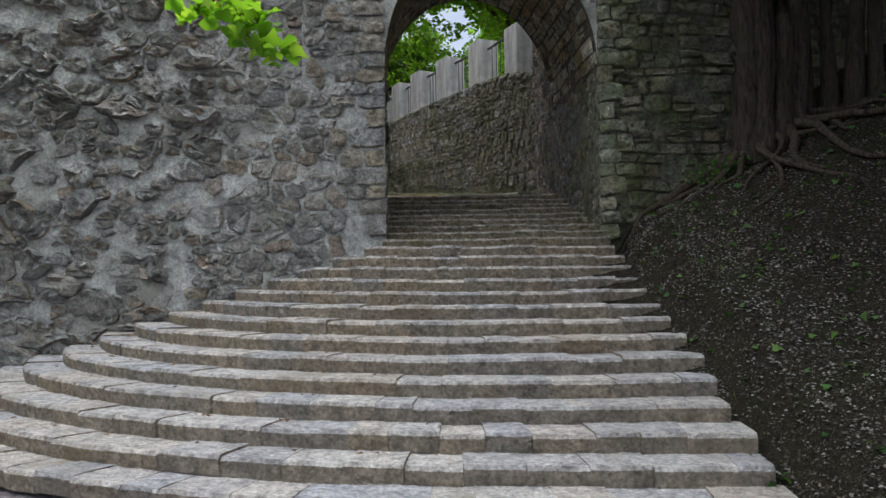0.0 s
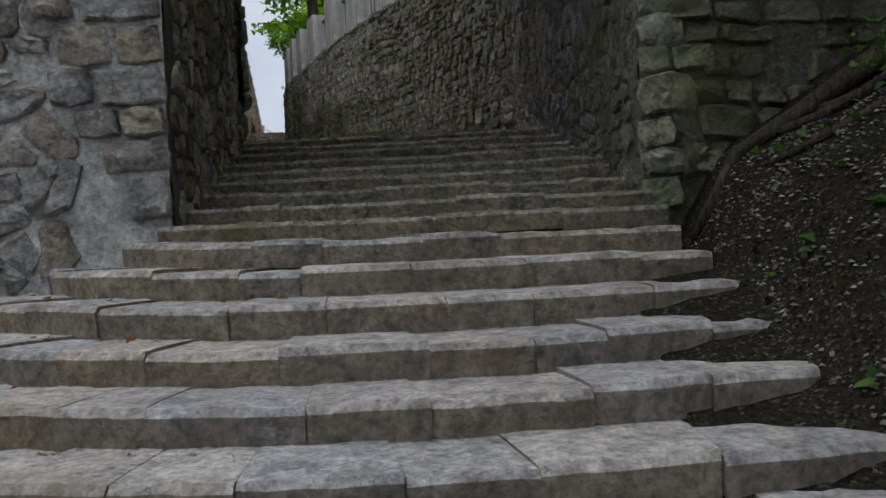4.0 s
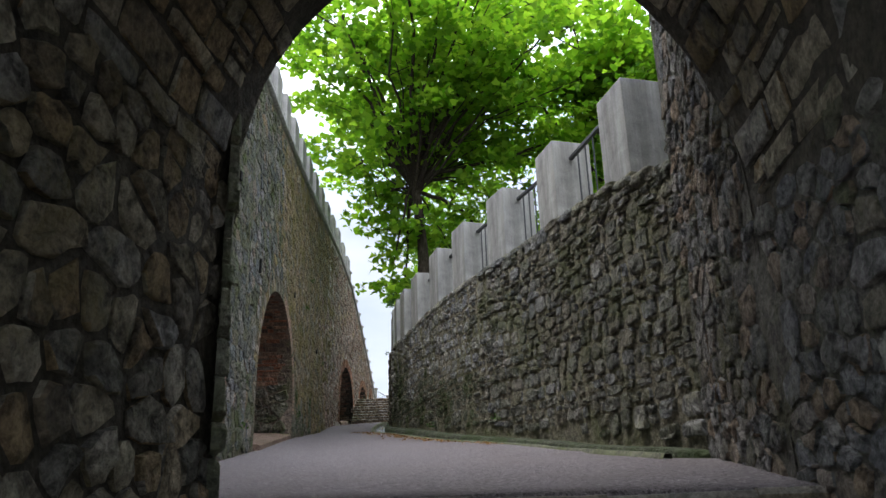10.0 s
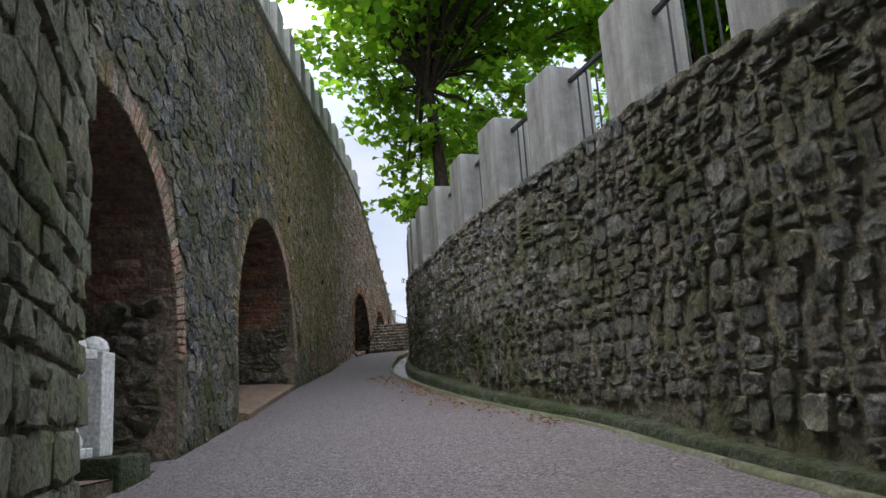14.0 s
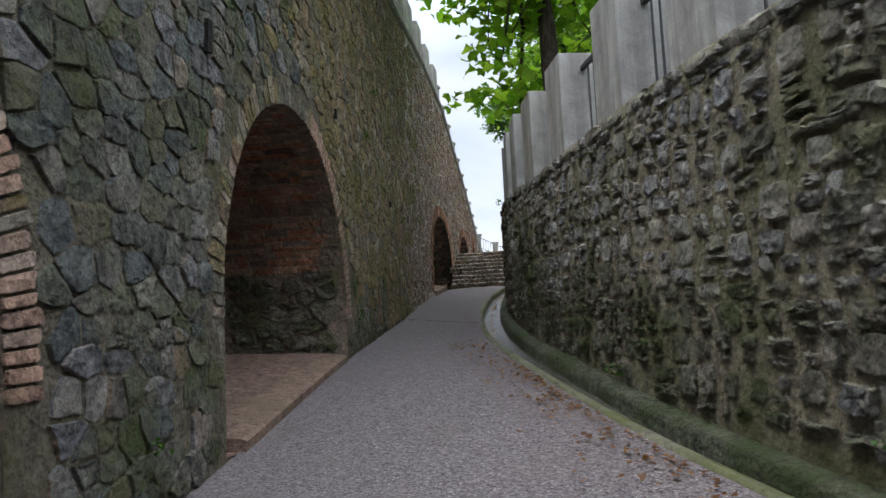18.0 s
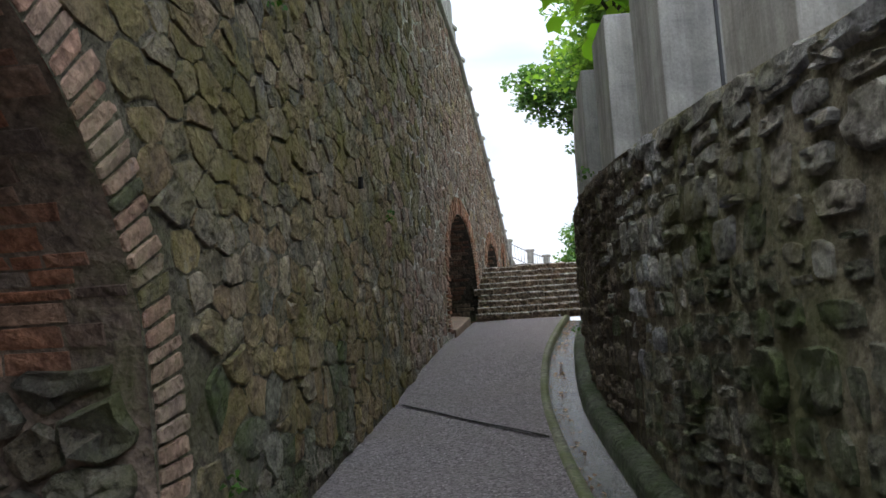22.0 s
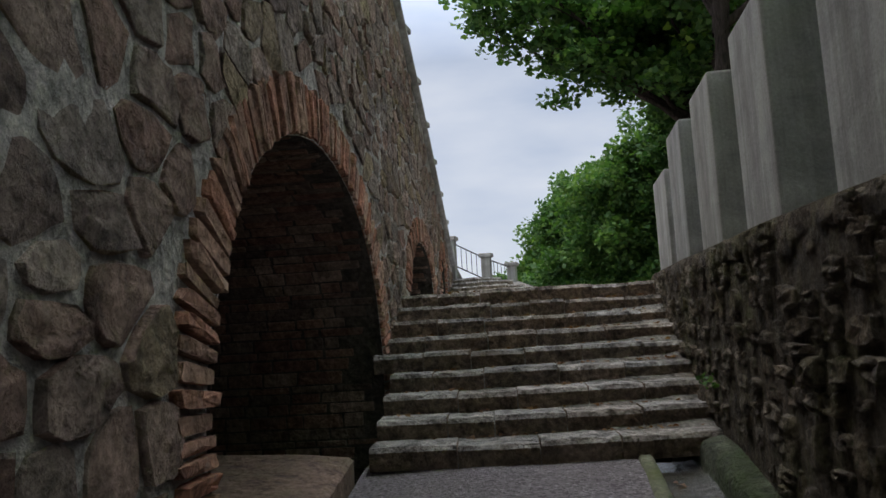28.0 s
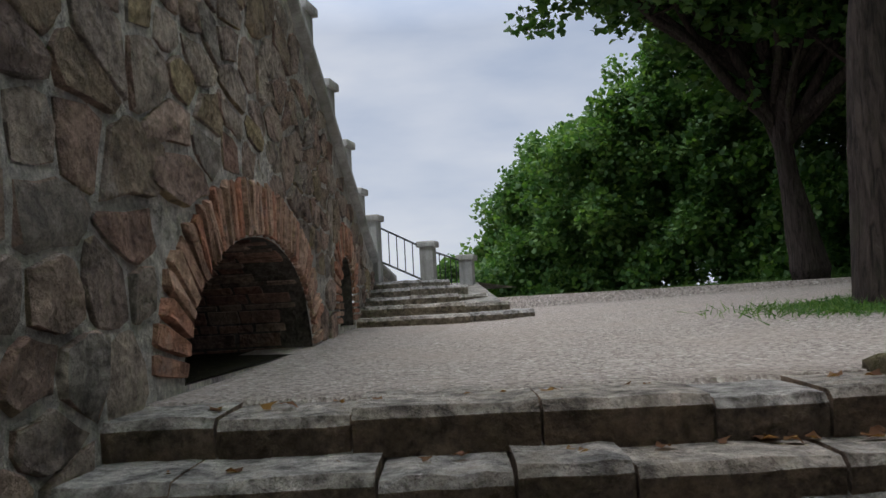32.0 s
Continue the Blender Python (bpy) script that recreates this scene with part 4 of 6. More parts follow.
# ---------------------------------------------------------------- upper stairs
stairs_up = tagged(new("staircase"), "outdoor stairs of rough grey stone blocks between two walls", "staircase", kind="structure")
for i in range(9):
    t = i / 8
    z = 6.60 + (7.65 - 6.60) * t
    yl, yr = 36.75 + 2.35 * t, 37.35 + 2.35 * t
    p, q = LEFT.at(LEFT.of_y(yl), 0.12 if i < 4 else -0.05), RIGHT.at(RIGHT.of_y(min(yr, 39.6)), -0.1 if i < 8 else -0.35)
    mid = ((p[0] + q[0]) / 2, (p[1] + q[1]) / 2 - 0.04)
    f, total = arc_line([p, mid, q])
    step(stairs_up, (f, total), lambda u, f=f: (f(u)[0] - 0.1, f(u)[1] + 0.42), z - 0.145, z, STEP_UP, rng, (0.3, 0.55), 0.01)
p, q = LEFT.at(LEFT.of_y(36.9)), RIGHT.at(RIGHT.of_y(37.4))
solid("bedding", [(p[0] + 0.15, p[1], 6.5), (q[0] + 0.3, q[1], 6.5), (-5.8, 39.9, 7.6), (-8.5, 39.4, 7.6)], [(0, 1, 2, 3)], STEP_FILL, stairs_up)

stairs_far = tagged(new("staircase"), "short flight of curved stone steps beside the wall", "staircase", kind="structure")
for i in range(5):
    y, z = 43.9 + 0.34 * i, 7.86 + 0.095 * i
    xr = -7.95 - 0.28 * i
    p = LEFT.at(LEFT.of_y(y), -0.05)
    f, total = arc_line([p, ((p[0] + xr) / 2, y - 0.08), (xr - 0.25, y + 0.05), (xr, y + 0.35)])
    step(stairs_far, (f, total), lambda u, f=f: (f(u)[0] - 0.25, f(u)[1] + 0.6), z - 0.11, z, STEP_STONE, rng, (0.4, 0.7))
solid("bedding", [(-9.7, 44.4, 7.95), (-8.3, 44.5, 7.95), (-9.0, 46.8, 8.22), (-10.6, 46.8, 8.22), (-10.8, 52, 8.22), (-9.2, 52, 8.22)], [(0, 1, 2, 3), (3, 2, 5, 4)], STEP_FILL, stairs_far)

# ---------------------------------------------------------------- merlons and railings


def merlon(w, d, h, name="merlon"):
    """A concrete block standing on a wall, its foot at the origin, its face towards -y."""
    th = tagged(new(name), "weathered grey concrete merlon block on the wall", "merlon", "merlons on the wall")
    part("block", box_bm(-w / 2, w / 2, 0, d, -0.02, h, 0.015), CONCRETE, th)
    part("mortar_bed", box_bm(-w / 2 - 0.02, w / 2 + 0.02, -0.015, d, -0.15, -0.02, 0.006, 0.01), RIGHT_MORTAR, th)
    return th


def turned(line, s, z):
    x, y = line.at(s)
    x2, y2 = line.at(s, 1.0)
    return Matrix.Translation((x, y, z)) @ Matrix.Rotation(math.atan2(y2 - y, x2 - x) + math.pi / 2, 4, "Z")


first = merlon(0.6, 0.55, 1.12)
FAR = [18.5, 20.28, 21.68, 23.0, 24.28, 25.75, 27.1, 28.4, 29.75, 31.1, 32.45, 33.87, 35.28, 36.5, 37.65, 38.72]
MS = [RIGHT.of_y(y) - 0.3 for y in FAR]
for k, s in enumerate(MS):
    y = RIGHT.at(s)[1]
    m = turned(RIGHT, s, right_top(y)) @ Matrix.Translation((0, 0.04, 0)) @ Matrix.Diagonal((1, 1, 1.0 if y < 33 else 0.92, 1))
    if k == 0:
        first.matrix_basis = m
    else:
        copy_thing(first, m)
last = merlon(0.72, 0.62, 0.83)
tagged(last, "lower weathered concrete block ending the parapet beside the stairs")
last.matrix_basis = turned(RIGHT, RIGHT.length - 0.36, right_top(39.6)) @ Matrix.Translation((0, 0.04, 0))
MS.append(RIGHT.length - 0.42)
for s0, s1 in zip(MS, MS[1:]):
    a, b = RIGHT.at(s0 + 0.3, -0.3), RIGHT.at(s1 - 0.3, -0.3)
    z = (right_top(a[1]) + right_top(b[1])) / 2
    th = tagged(new("railing"), "dark iron railing between two concrete merlons", "railing", "railings on the wall")
    L = math.dist(a, b)
    ang = math.atan2(b[1] - a[1], b[0] - a[0])
    th.matrix_basis = Matrix.Translation((a[0], a[1], z)) @ Matrix.Rotation(ang, 4, "Z")
    part("top_rail", box_bm(0, L, -0.025, 0.025, 0.93, 0.97), IRON, th)
    part("bottom_rail", box_bm(0, L, -0.015, 0.015, 0.06, 0.09), IRON, th)
    for k in range(1, 6):
        x = L * k / 6
        part("bar", box_bm(x - 0.008, x + 0.008, -0.008, 0.008, 0.06, 0.94), IRON, th)

lm = merlon(0.62, 0.45, 0.95)
tagged(lm, "pale concrete merlon on top of the tall wall", group="merlons on the tall wall")
k = 0
for s in np.arange(LEFT.of_y(17.0), LEFT.of_y(37.0), 1.28):
    m = turned(LEFT, s, left_top(LEFT.at(s)[1]) + 0.1) @ Matrix.Translation((0, 0.03, 0))
    if k == 0:
        lm.matrix_basis = m
    else:
        copy_thing(lm, m)
    k += 1


def cap_post(h, w, label, group):
    th = tagged(new("stone_post"), label, "post", group)
    part("shaft", box_bm(-w / 2, w / 2, -w / 2, w / 2, -0.1, h - 0.07, 0.012), CONCRETE, th)
    part("cap", box_bm(-w / 2 - 0.035, w / 2 + 0.035, -w / 2 - 0.035, w / 2 + 0.035, h - 0.075, h, 0.02), CONCRETE, th)
    return th


cp = cap_post(0.62, 0.17, "small capped concrete post on the sloping wall top", "posts down the wall top")
k = 0
for y in np.arange(37.3, 45.2, 0.86):
    s = LEFT.of_y(y)
    x, yy = LEFT.at(s, -0.12)
    m = Matrix.Translation((x, yy, left_top(y) + 0.09))
    if k == 0:
        cp.matrix_basis = m
    else:
        copy_thing(cp, m)
    k += 1

FP = [(-9.93, 45.45, 8.2, 9.02), (-9.42, 46.0, 8.15, 8.72), (-9.05, 46.5, 8.1, 8.56)]
for x, y, z0, z1 in FP:
    cap_post(z1 - z0, 0.17, "pale capped concrete post of the stair balustrade", "balustrade posts").matrix_basis = Matrix.Translation((x, y, z0))
for (xa, ya, za, ta), (xb, yb, zb, tb) in zip(FP, FP[1:]):
    th = tagged(new("railing"), "thin dark iron railing between balustrade posts", "railing", "balustrade railings")
    for off, nm in ((-0.1, "top_rail"), (-0.5, "bottom_rail")):
        a, b = Vector((xa, ya, ta + off)), Vector((xb, yb, tb + off))
        bm = bmesh.new()
        bmesh.ops.create_cone(bm, segments=6, radius1=0.012, radius2=0.012, depth=(b - a).length, cap_ends=True)
        bm.transform(Matrix.Translation((a + b) / 2) @ (b - a).to_track_quat("Z", "Y").to_matrix().to_4x4())
        part(nm, bm, IRON, th)
    for k in range(1, 7):
        q = Vector((xa, ya, ta)).lerp(Vector((xb, yb, tb)), k / 7)
        part("bar", box_bm(q.x - 0.005, q.x + 0.005, q.y - 0.005, q.y + 0.005, q.z - 0.5, q.z - 0.1), IRON, th)


# ---------------------------------------------------------------- salvaged baluster and post by the first niche
def lathe(profile, segments=20):
    bm = bmesh.new()
    rings = []
    for r, z in profile:
        rings.append([bm.verts.new((r * math.cos(2 * math.pi * k / segments), r * math.sin(2 * math.pi * k / segments), z)) for k in range(segments)])
    for a, b in zip(rings, rings[1:]):
        for k in range(segments):
            bm.faces.new((a[k], a[(k + 1) % segments], b[(k + 1) % segments], b[k]))
    bm.faces.new(rings[0][::-1])
    bm.faces.new(rings[-1])
    return bm


bx, by = LEFT.at(LEFT.of_y(18.35), 0.12)
bz = path_z(18.3)
plinth = tagged(new("plinth"), "low mossy concrete plinth at the foot of the wall", "plinth")
part("slab", box_bm(-0.42, 0.42, -0.3, 0.3, -0.1, 0.27, 0.02), KERB_MAT, plinth)
plinth.matrix_basis = Matrix.Translation((-3.78, 18.57, bz)) @ Matrix.Rotation(radians(14), 4, "Z")
bal = tagged(new("baluster"), "white concrete baluster with a round finial on a plinth", "baluster")
part("foot", box_bm(-0.15, 0.15, -0.13, 0.13, 0, 0.08, 0.01), WHITE, bal)
part("shaft", lathe([(0.12, 0.08), (0.125, 0.13), (0.08, 0.24), (0.075, 0.34), (0.11, 0.42), (0.12, 0.45), (0.11, 0.48), (0.075, 0.58), (0.085, 0.7), (0.11, 0.78)]), WHITE, bal, smooth=True)
part("cap", box_bm(-0.16, 0.16, -0.14, 0.14, 0.78, 0.86, 0.01), WHITE, bal)
part("finial", lathe([(0.13, 0.86), (0.128, 0.9), (0.11, 0.95), (0.07, 0.985), (0.01, 1.0)]), WHITE, bal, smooth=True)
bal.matrix_basis = Matrix.Translation((-3.82, 18.4, bz + 0.27))
rp = tagged(new("bollard"), "white concrete post with a domed top on a plinth", "bollard")
part("shaft", box_bm(-0.13, 0.13, -0.12, 0.12, 0, 0.86, 0.012), WHITE, rp)
part("dome", lathe([(0.12, 0.855), (0.118, 0.9), (0.10, 0.95), (0.06, 0.985), (0.01, 1.0)]), WHITE, rp, smooth=True)
rp.matrix_basis = Matrix.Translation((-3.86, 18.74, bz + 0.27)) @ Matrix.Rotation(radians(14), 4, 'Z')

# ---------------------------------------------------------------- trees


def tube(bm, pts, radii, seg=8, r=rng, knots=0.0):
    rings = []
    for k, p in enumerate(pts):
        d = (pts[min(k + 1, len(pts) - 1)] - pts[max(k - 1, 0)]).normalized()
        q = d.to_track_quat("Z", "Y").to_matrix()
        rings.append([bm.verts.new(p + q @ Vector((math.cos(2 * math.pi * j / seg), math.sin(2 * math.pi * j / seg), 0)) * radii[k] * (1 + r.uniform(-knots, knots))) for j in range(seg)])
    for a, b in zip(rings, rings[1:]):
        for j in range(seg):
            bm.faces.new((a[j], a[(j + 1) % seg], b[(j + 1) % seg], b[j]))
    bm.faces.new(rings[-1])


def limb(start, end, r, bend=0.12, n=8):
    start, end = Vector(start), Vector(end)
    L = (end - start).length
    out, off = [], Vector((0, 0, 0))
    for k in range(n + 1):
        t = k / n
        if 0 < k < n:
            off += Vector((r.uniform(-1, 1), r.uniform(-1, 1), r.uniform(-0.3, 0.8))) * L * bend / n * 2
        out.append(start.lerp(end, t) + off * math.sin(math.pi * t) + Vector((0, 0, 0.12 * L * math.sin(math.pi * t) * 0.5)))
    return out


LEAF_SHAPE = [(0, 0), (0.38, 0.12), (0.5, 0.5), (0.22, 0.62), (0, 1.05), (-0.22, 0.62), (-0.5, 0.5), (-0.38, 0.12)]


QUAD_LEAF = [(0, 0), (0.42, 0.45), (0, 1.0), (-0.42, 0.45)]
BLADE = [(-0.07, 0), (0.07, 0), (0, 1.6)]


def leaves(centres, spread, per, size, seed, flat=0.55, form=LEAF_SHAPE):
    """Leaves round clump centres: a list of vertices and of faces."""
    g = np.random.default_rng(seed)
    c = np.repeat(np.array(centres), per, axis=0)
    n = len(c)
    off = g.normal(size=(n, 3))
    off /= np.linalg.norm(off, axis=1)[:, None]
    off *= (g.random((n, 1)) ** 0.45) * np.array(spread)
    pos = c + off
    nz = g.normal(size=(n, 3)) * flat
    nz[:, 2] += 1.0
    nz /= np.linalg.norm(nz, axis=1)[:, None]
    ax = np.cross(nz, g.normal(size=(n, 3)))
    ax /= np.linalg.norm(ax, axis=1)[:, None]
    ay = np.cross(nz, ax)
    s = size * g.uniform(0.65, 1.3, (n, 1))
    shape = np.array(form)
    v = pos[:, None, :] + (ax[:, None, :] * shape[None, :, :1] + ay[:, None, :] * (shape[None, :, 1:] - 0.5)) * s[:, None, :] - nz[:, None, :] * (np.abs(shape[None, :, :1]) * 0.5) * s[:, None, :]
    return v.reshape(-1, 3), n


def leaf_mesh(name, v, n, material, form=LEAF_SHAPE):
    me = bpy.data.meshes.new(name)
    k = len(form)
    me.vertices.add(len(v))
    me.vertices.foreach_set("co", v.astype(np.float32).ravel())
    me.loops.add(n * k)
    me.loops.foreach_set("vertex_index", np.arange(n * k, dtype=np.int32))
    me.polygons.add(n)
    me.polygons.foreach_set("loop_start", np.arange(n, dtype=np.int32) * k)
    me.update(calc_edges=True)
    me.validate()
    me.materials.append(material)
    return me


def tree(base, fork, trunk_r, tips, label, leaf, seed, clump=1.0, per=90, size=0.17, extra=3, bark=BARK, name="tree", flat=0.55, form=LEAF_SHAPE, layer=0.45, limbs=(0.28, 0.45), low=0.5):
    """A tree: trunk, limbs to the given tips, twigs, and clumps of leaves about them."""
    r = random.Random(seed)
    th = tagged(new(name), label, "tree")
    bm = bmesh.new()
    pts = limb(base, fork, r, 0.05, 8)
    tube(bm, [Vector(base) - Vector((0, 0, 0.3))] + pts, [trunk_r * 1.5] + [trunk_r * (1.25 - 0.5 * min(1, k / 3) - 0.03 * k) for k in range(9)], 12, r, 0.06)
    part("trunk", bm, bark, th, smooth=True)
    centres = []
    for tip in tips:
        start = Vector(base).lerp(Vector(fork), r.uniform(low, 1.0))
        line = limb(start, tip, r, 0.16, 9)
        bm = bmesh.new()
        rad = trunk_r * r.uniform(*limbs)
        tube(bm, line, [rad * (1 - 0.088 * k) for k in range(10)], 7, r, 0.05)
        for q in range(extra):
            k = r.randint(3, 9)
            end = line[k] + Vector((r.uniform(-1, 1), r.uniform(-1, 1), r.uniform(-0.35, 0.6))) * 1.9 * clump
            tw = limb(line[k], end, r, 0.2, 5)
            tube(bm, tw, [rad * 0.3 * (1 - 0.15 * j) for j in range(6)], 5, r)
            centres += [tw[3], tw[5]]
        part("limb", bm, bark, th, smooth=True)
        centres += [line[6], line[8], line[9]]
    v, n = leaves([tuple(c) for c in centres], (0.75 * clump, 0.75 * clump, layer * clump), per, size, seed, flat, form)
    ob = new("crown", leaf_mesh("crown", v, n, leaf, form))
    ob.parent = th
    return th


def dome(c, rx, ry, rz, n, seed, low=-0.35):
    """Scattered tips over a rounded, uneven crown."""
    r = random.Random(seed)
    out = []
    while len(out) < n:
        d = Vector((r.gauss(0, 1), r.gauss(0, 1), r.gauss(0, 1))).normalized()
        if d.z < low:
            continue
        k = r.uniform(0.3, 1.08)
        out.append((c[0] + d.x * rx * k, c[1] + d.y * ry * k, c[2] + d.z * rz * k))
    return out


LOW = [(-4.4, 29.9, 9.8), (-4.7, 30.4, 10.4), (-4.3, 30.9, 9.2), (-4.9, 31.2, 11.4), (-4.7, 29.6, 11.9), (-5.4, 30.6, 12.8), (-2.0, 31.4, 10.6), (-1.0, 31.6, 11.2), (-2.6, 32.2, 10.0), (-0.2, 31.2, 12.2), (-1.6, 32.0, 12.6)]
CROWN = [q for q in dome((-3.0, 29.6, 15.9), 6.4, 6.4, 4.2, 70, 5, -0.8) if q[2] > 13.4 + 0.45 * max(0.0, 31.0 - q[1]) - 0.3 * abs(q[0] + 3.5)]
tree((-3.4, 30.1, 7.2), (-3.75, 30.0, 12.9), 0.25, CROWN + LOW, "large maple with a dark trunk and bright green crown", LEAF, 5, 0.9, 26, 0.22, 3, BARK, "tree", 0.6, LEAF_SHAPE, 0.3, (0.1, 0.3), 0.84)
# trunk in the darker bark: crown shade put into its colour
tree((-5.4, 42.7, 7.85), (-5.2, 42.8, 14.0), 0.19, dome((-4.2, 43.2, 14.4), 3.6, 3.6, 2.4, 34, 8, -0.5), "maple with rough bark beside the gravel square", LEAF_MID, 8, 1.0, 75, 0.17, 3, DARK_BARK)
tree((3.5, 36.0, 7.8), (3.3, 35.6, 13.0), 0.28, dome((3.0, 34.5, 16.0), 6.0, 6.5, 5.0, 36, 15, -0.4), "maple standing behind the terrace railing", LEAF, 15, 1.5, 60, 0.27, 3, BARK, "tree", 0.45, LEAF_SHAPE, 0.3)
# this trunk too has its crown's shade in the bark colour
tree((-4.3, 50.0, 8.2), (-4.7, 50.1, 11.6), 0.24, [(-8.6, 48.6, 15.6), (-10.0, 47.6, 14.6), (-9.4, 48.2, 14.0), (-9.2, 47.8, 13.3), (-8.3, 48.4, 13.0), (-7.6, 48.2, 12.8), (-7.0, 48.6, 13.6), (-6.4, 48.4, 12.6)] + [q for q in dome((-4.6, 48.8, 13.9), 4.2, 3.2, 3.0, 96, 31, -0.85) if q[0] > -5.6 or q[2] > 13.9], "dark spreading maple at the edge of the square", LEAF_DARK, 31, 0.75, 85, 0.15, 3, DARK_BARK, "tree", 0.6, LEAF_SHAPE, 0.4, (0.2, 0.5))
tree((-1.0, 53.0, 8.3), (-0.9, 53.0, 12.0), 0.22, dome((-0.4, 52.6, 14.0), 4.4, 3.5, 4.0, 44, 32, -0.7), "shaded tree at the edge of the square", LEAF_DARK, 32, 1.3, 110, 0.22, 3, BARK, "tree", 0.7, QUAD_LEAF)
tree((4.5, 48.5, 8.4), (4.4, 48.5, 12.5), 0.25, dome((4.2, 48.4, 14.0), 4.8, 4.0, 4.4, 44, 33, -0.7), "shaded tree behind the gravel square", LEAF_DARK, 33, 1.3, 110, 0.24, 3, BARK, "tree", 0.7, QUAD_LEAF)


def shrub(x, y, z, rx, ry, rz, label, leaf, seed, n=60, per=100, size=0.15):
    """A dense bush whose foliage reaches the ground."""
    tips = [(a, b, max(c, z + 0.25)) for a, b, c in dome((x, y, z + rz * 0.48), rx, ry, rz * 0.56, n, seed, -1.0)]
    skirt = random.Random(seed)
    tips += [(x + rx * skirt.uniform(-1.1, 1.1), y - ry * skirt.uniform(0.2, 0.95), z + skirt.uniform(-0.05, 0.3)) for _ in range(16)]
    tree((x, y, z), (x + 0.2, y, z + rz * 0.35), 0.08, tips, label, leaf, seed, 0.62, per, size, 2, BARK, "shrub", 0.9, QUAD_LEAF, 0.75)


shrub(-10.0, 59.2, 8.15, 1.0, 1.6, 2.9, "dense green shrub at the edge of the square", LEAF_SOFT, 21, 50)
shrub(-8.8, 57.8, 8.15, 1.3, 2.0, 4.4, "dense green shrub at the edge of the square", LEAF_DARK, 22)
shrub(-7.3, 56.8, 8.15, 1.6, 2.0, 5.6, "tall dense green shrub at the edge of the square", LEAF_SOFT, 23, 80)
shrub(-4.8, 56.0, 8.2, 2.3, 2.2, 6.5, "tall leafy green shrub at the edge of the square", LEAF_DARK, 24, 95)
shrub(-0.8, 55.5, 8.2, 3.0, 2.2, 6.5, "large dark green shrub at the edge of the square", LEAF_DARK, 25, 100)
shrub(4.6, 55.0, 8.3, 3.2, 2.4, 7.0, "large dark green shrub at the edge of the square", LEAF_DARK, 27, 90)
shrub(9.5, 52.0, 8.4, 3.4, 3.0, 7.0, "large dark green shrub at the edge of the square", LEAF_DARK, 28, 80)
shrub(-2.6, 54.0, 8.1, 2.2, 1.2, 1.8, "low dark green bush under the trees", LEAF_DARK, 29, 40)
shrub(2.4, 53.5, 8.2, 2.4, 1.2, 1.9, "low dark green bush under the trees", LEAF_DARK, 30, 40)
shrub(-12.3, 64, 8.2, 1.4, 1.4, 1.2, "low pale green bush beyond the balustrade", LEAF_SOFT, 26, 30)


# ---------------------------------------------------------------- old yew on the bank, with its roots
yew = tagged(new("tree"), "old dark yew with a fluted multiple trunk and bare roots", "tree")
r = random.Random(77)
yb = Vector((5.0, 11.55, 0))
yb.z = ground_z(5.0, 11.5)
for k in range(9):
    q = 2 * math.pi * k / 9
    foot = yb + Vector((0.34 * math.cos(q), 0.22 * math.sin(q), -0.25))
    head = yb + Vector((0.5 * math.cos(q + 0.5) + 0.1, 0.3 * math.sin(q + 0.5), 6.5 + r.uniform(-0.5, 0.8)))
    bm = bmesh.new()
    pts = limb(foot, head, r, 0.05, 12)
    tube(bm, pts, [0.22] + [0.15 * r.uniform(0.75, 1.15) for _ in range(12)], 9, r, 0.1)
    part("stem", bm, DARK_BARK, yew, smooth=True)
for k in range(4):
    foot = yb + Vector((0.55 + 0.25 * k, 0.1 - 0.1 * k, -0.1 + 0.12 * k))
    bm = bmesh.new()
    tube(bm, limb(foot, foot + Vector((0.15 * k - 0.1, 0.2, 6.5)), r, 0.06, 10), [0.17] + [0.11 * r.uniform(0.7, 1.2) for _ in range(10)], 8, r, 0.1)
    part("stem", bm, DARK_BARK, yew, smooth=True)
for k in range(15):
    ang = r.uniform(math.pi * 0.95, math.pi * 1.95)
    L = r.uniform(0.9, 2.6)
    pts = []
    for j in range(9):
        t = j / 8
        x = yb.x + 0.3 * math.cos(ang) + L * t * math.cos(ang + 0.5 * math.sin(3 * t + k)) * 0.95
        y = min(yb.y + 0.2 * math.sin(ang) + L * t * math.sin(ang + 0.5 * math.sin(3 * t + k)), 11.75)
        if x < 3.05:
            x = 3.05
        pts.append(Vector((x, y, ground_z(x, y) + 0.22 * (1 - t) ** 2 + 0.02 + 0.03 * math.sin(7 * t + k))))
    bm = bmesh.new()
    w = r.uniform(0.03, 0.075)
    tube(bm, pts, [w * 1.7] + [w * (1 - 0.095 * j) for j in range(8)], 6, r, 0.12)
    part("root", bm, BARK, yew, smooth=True)
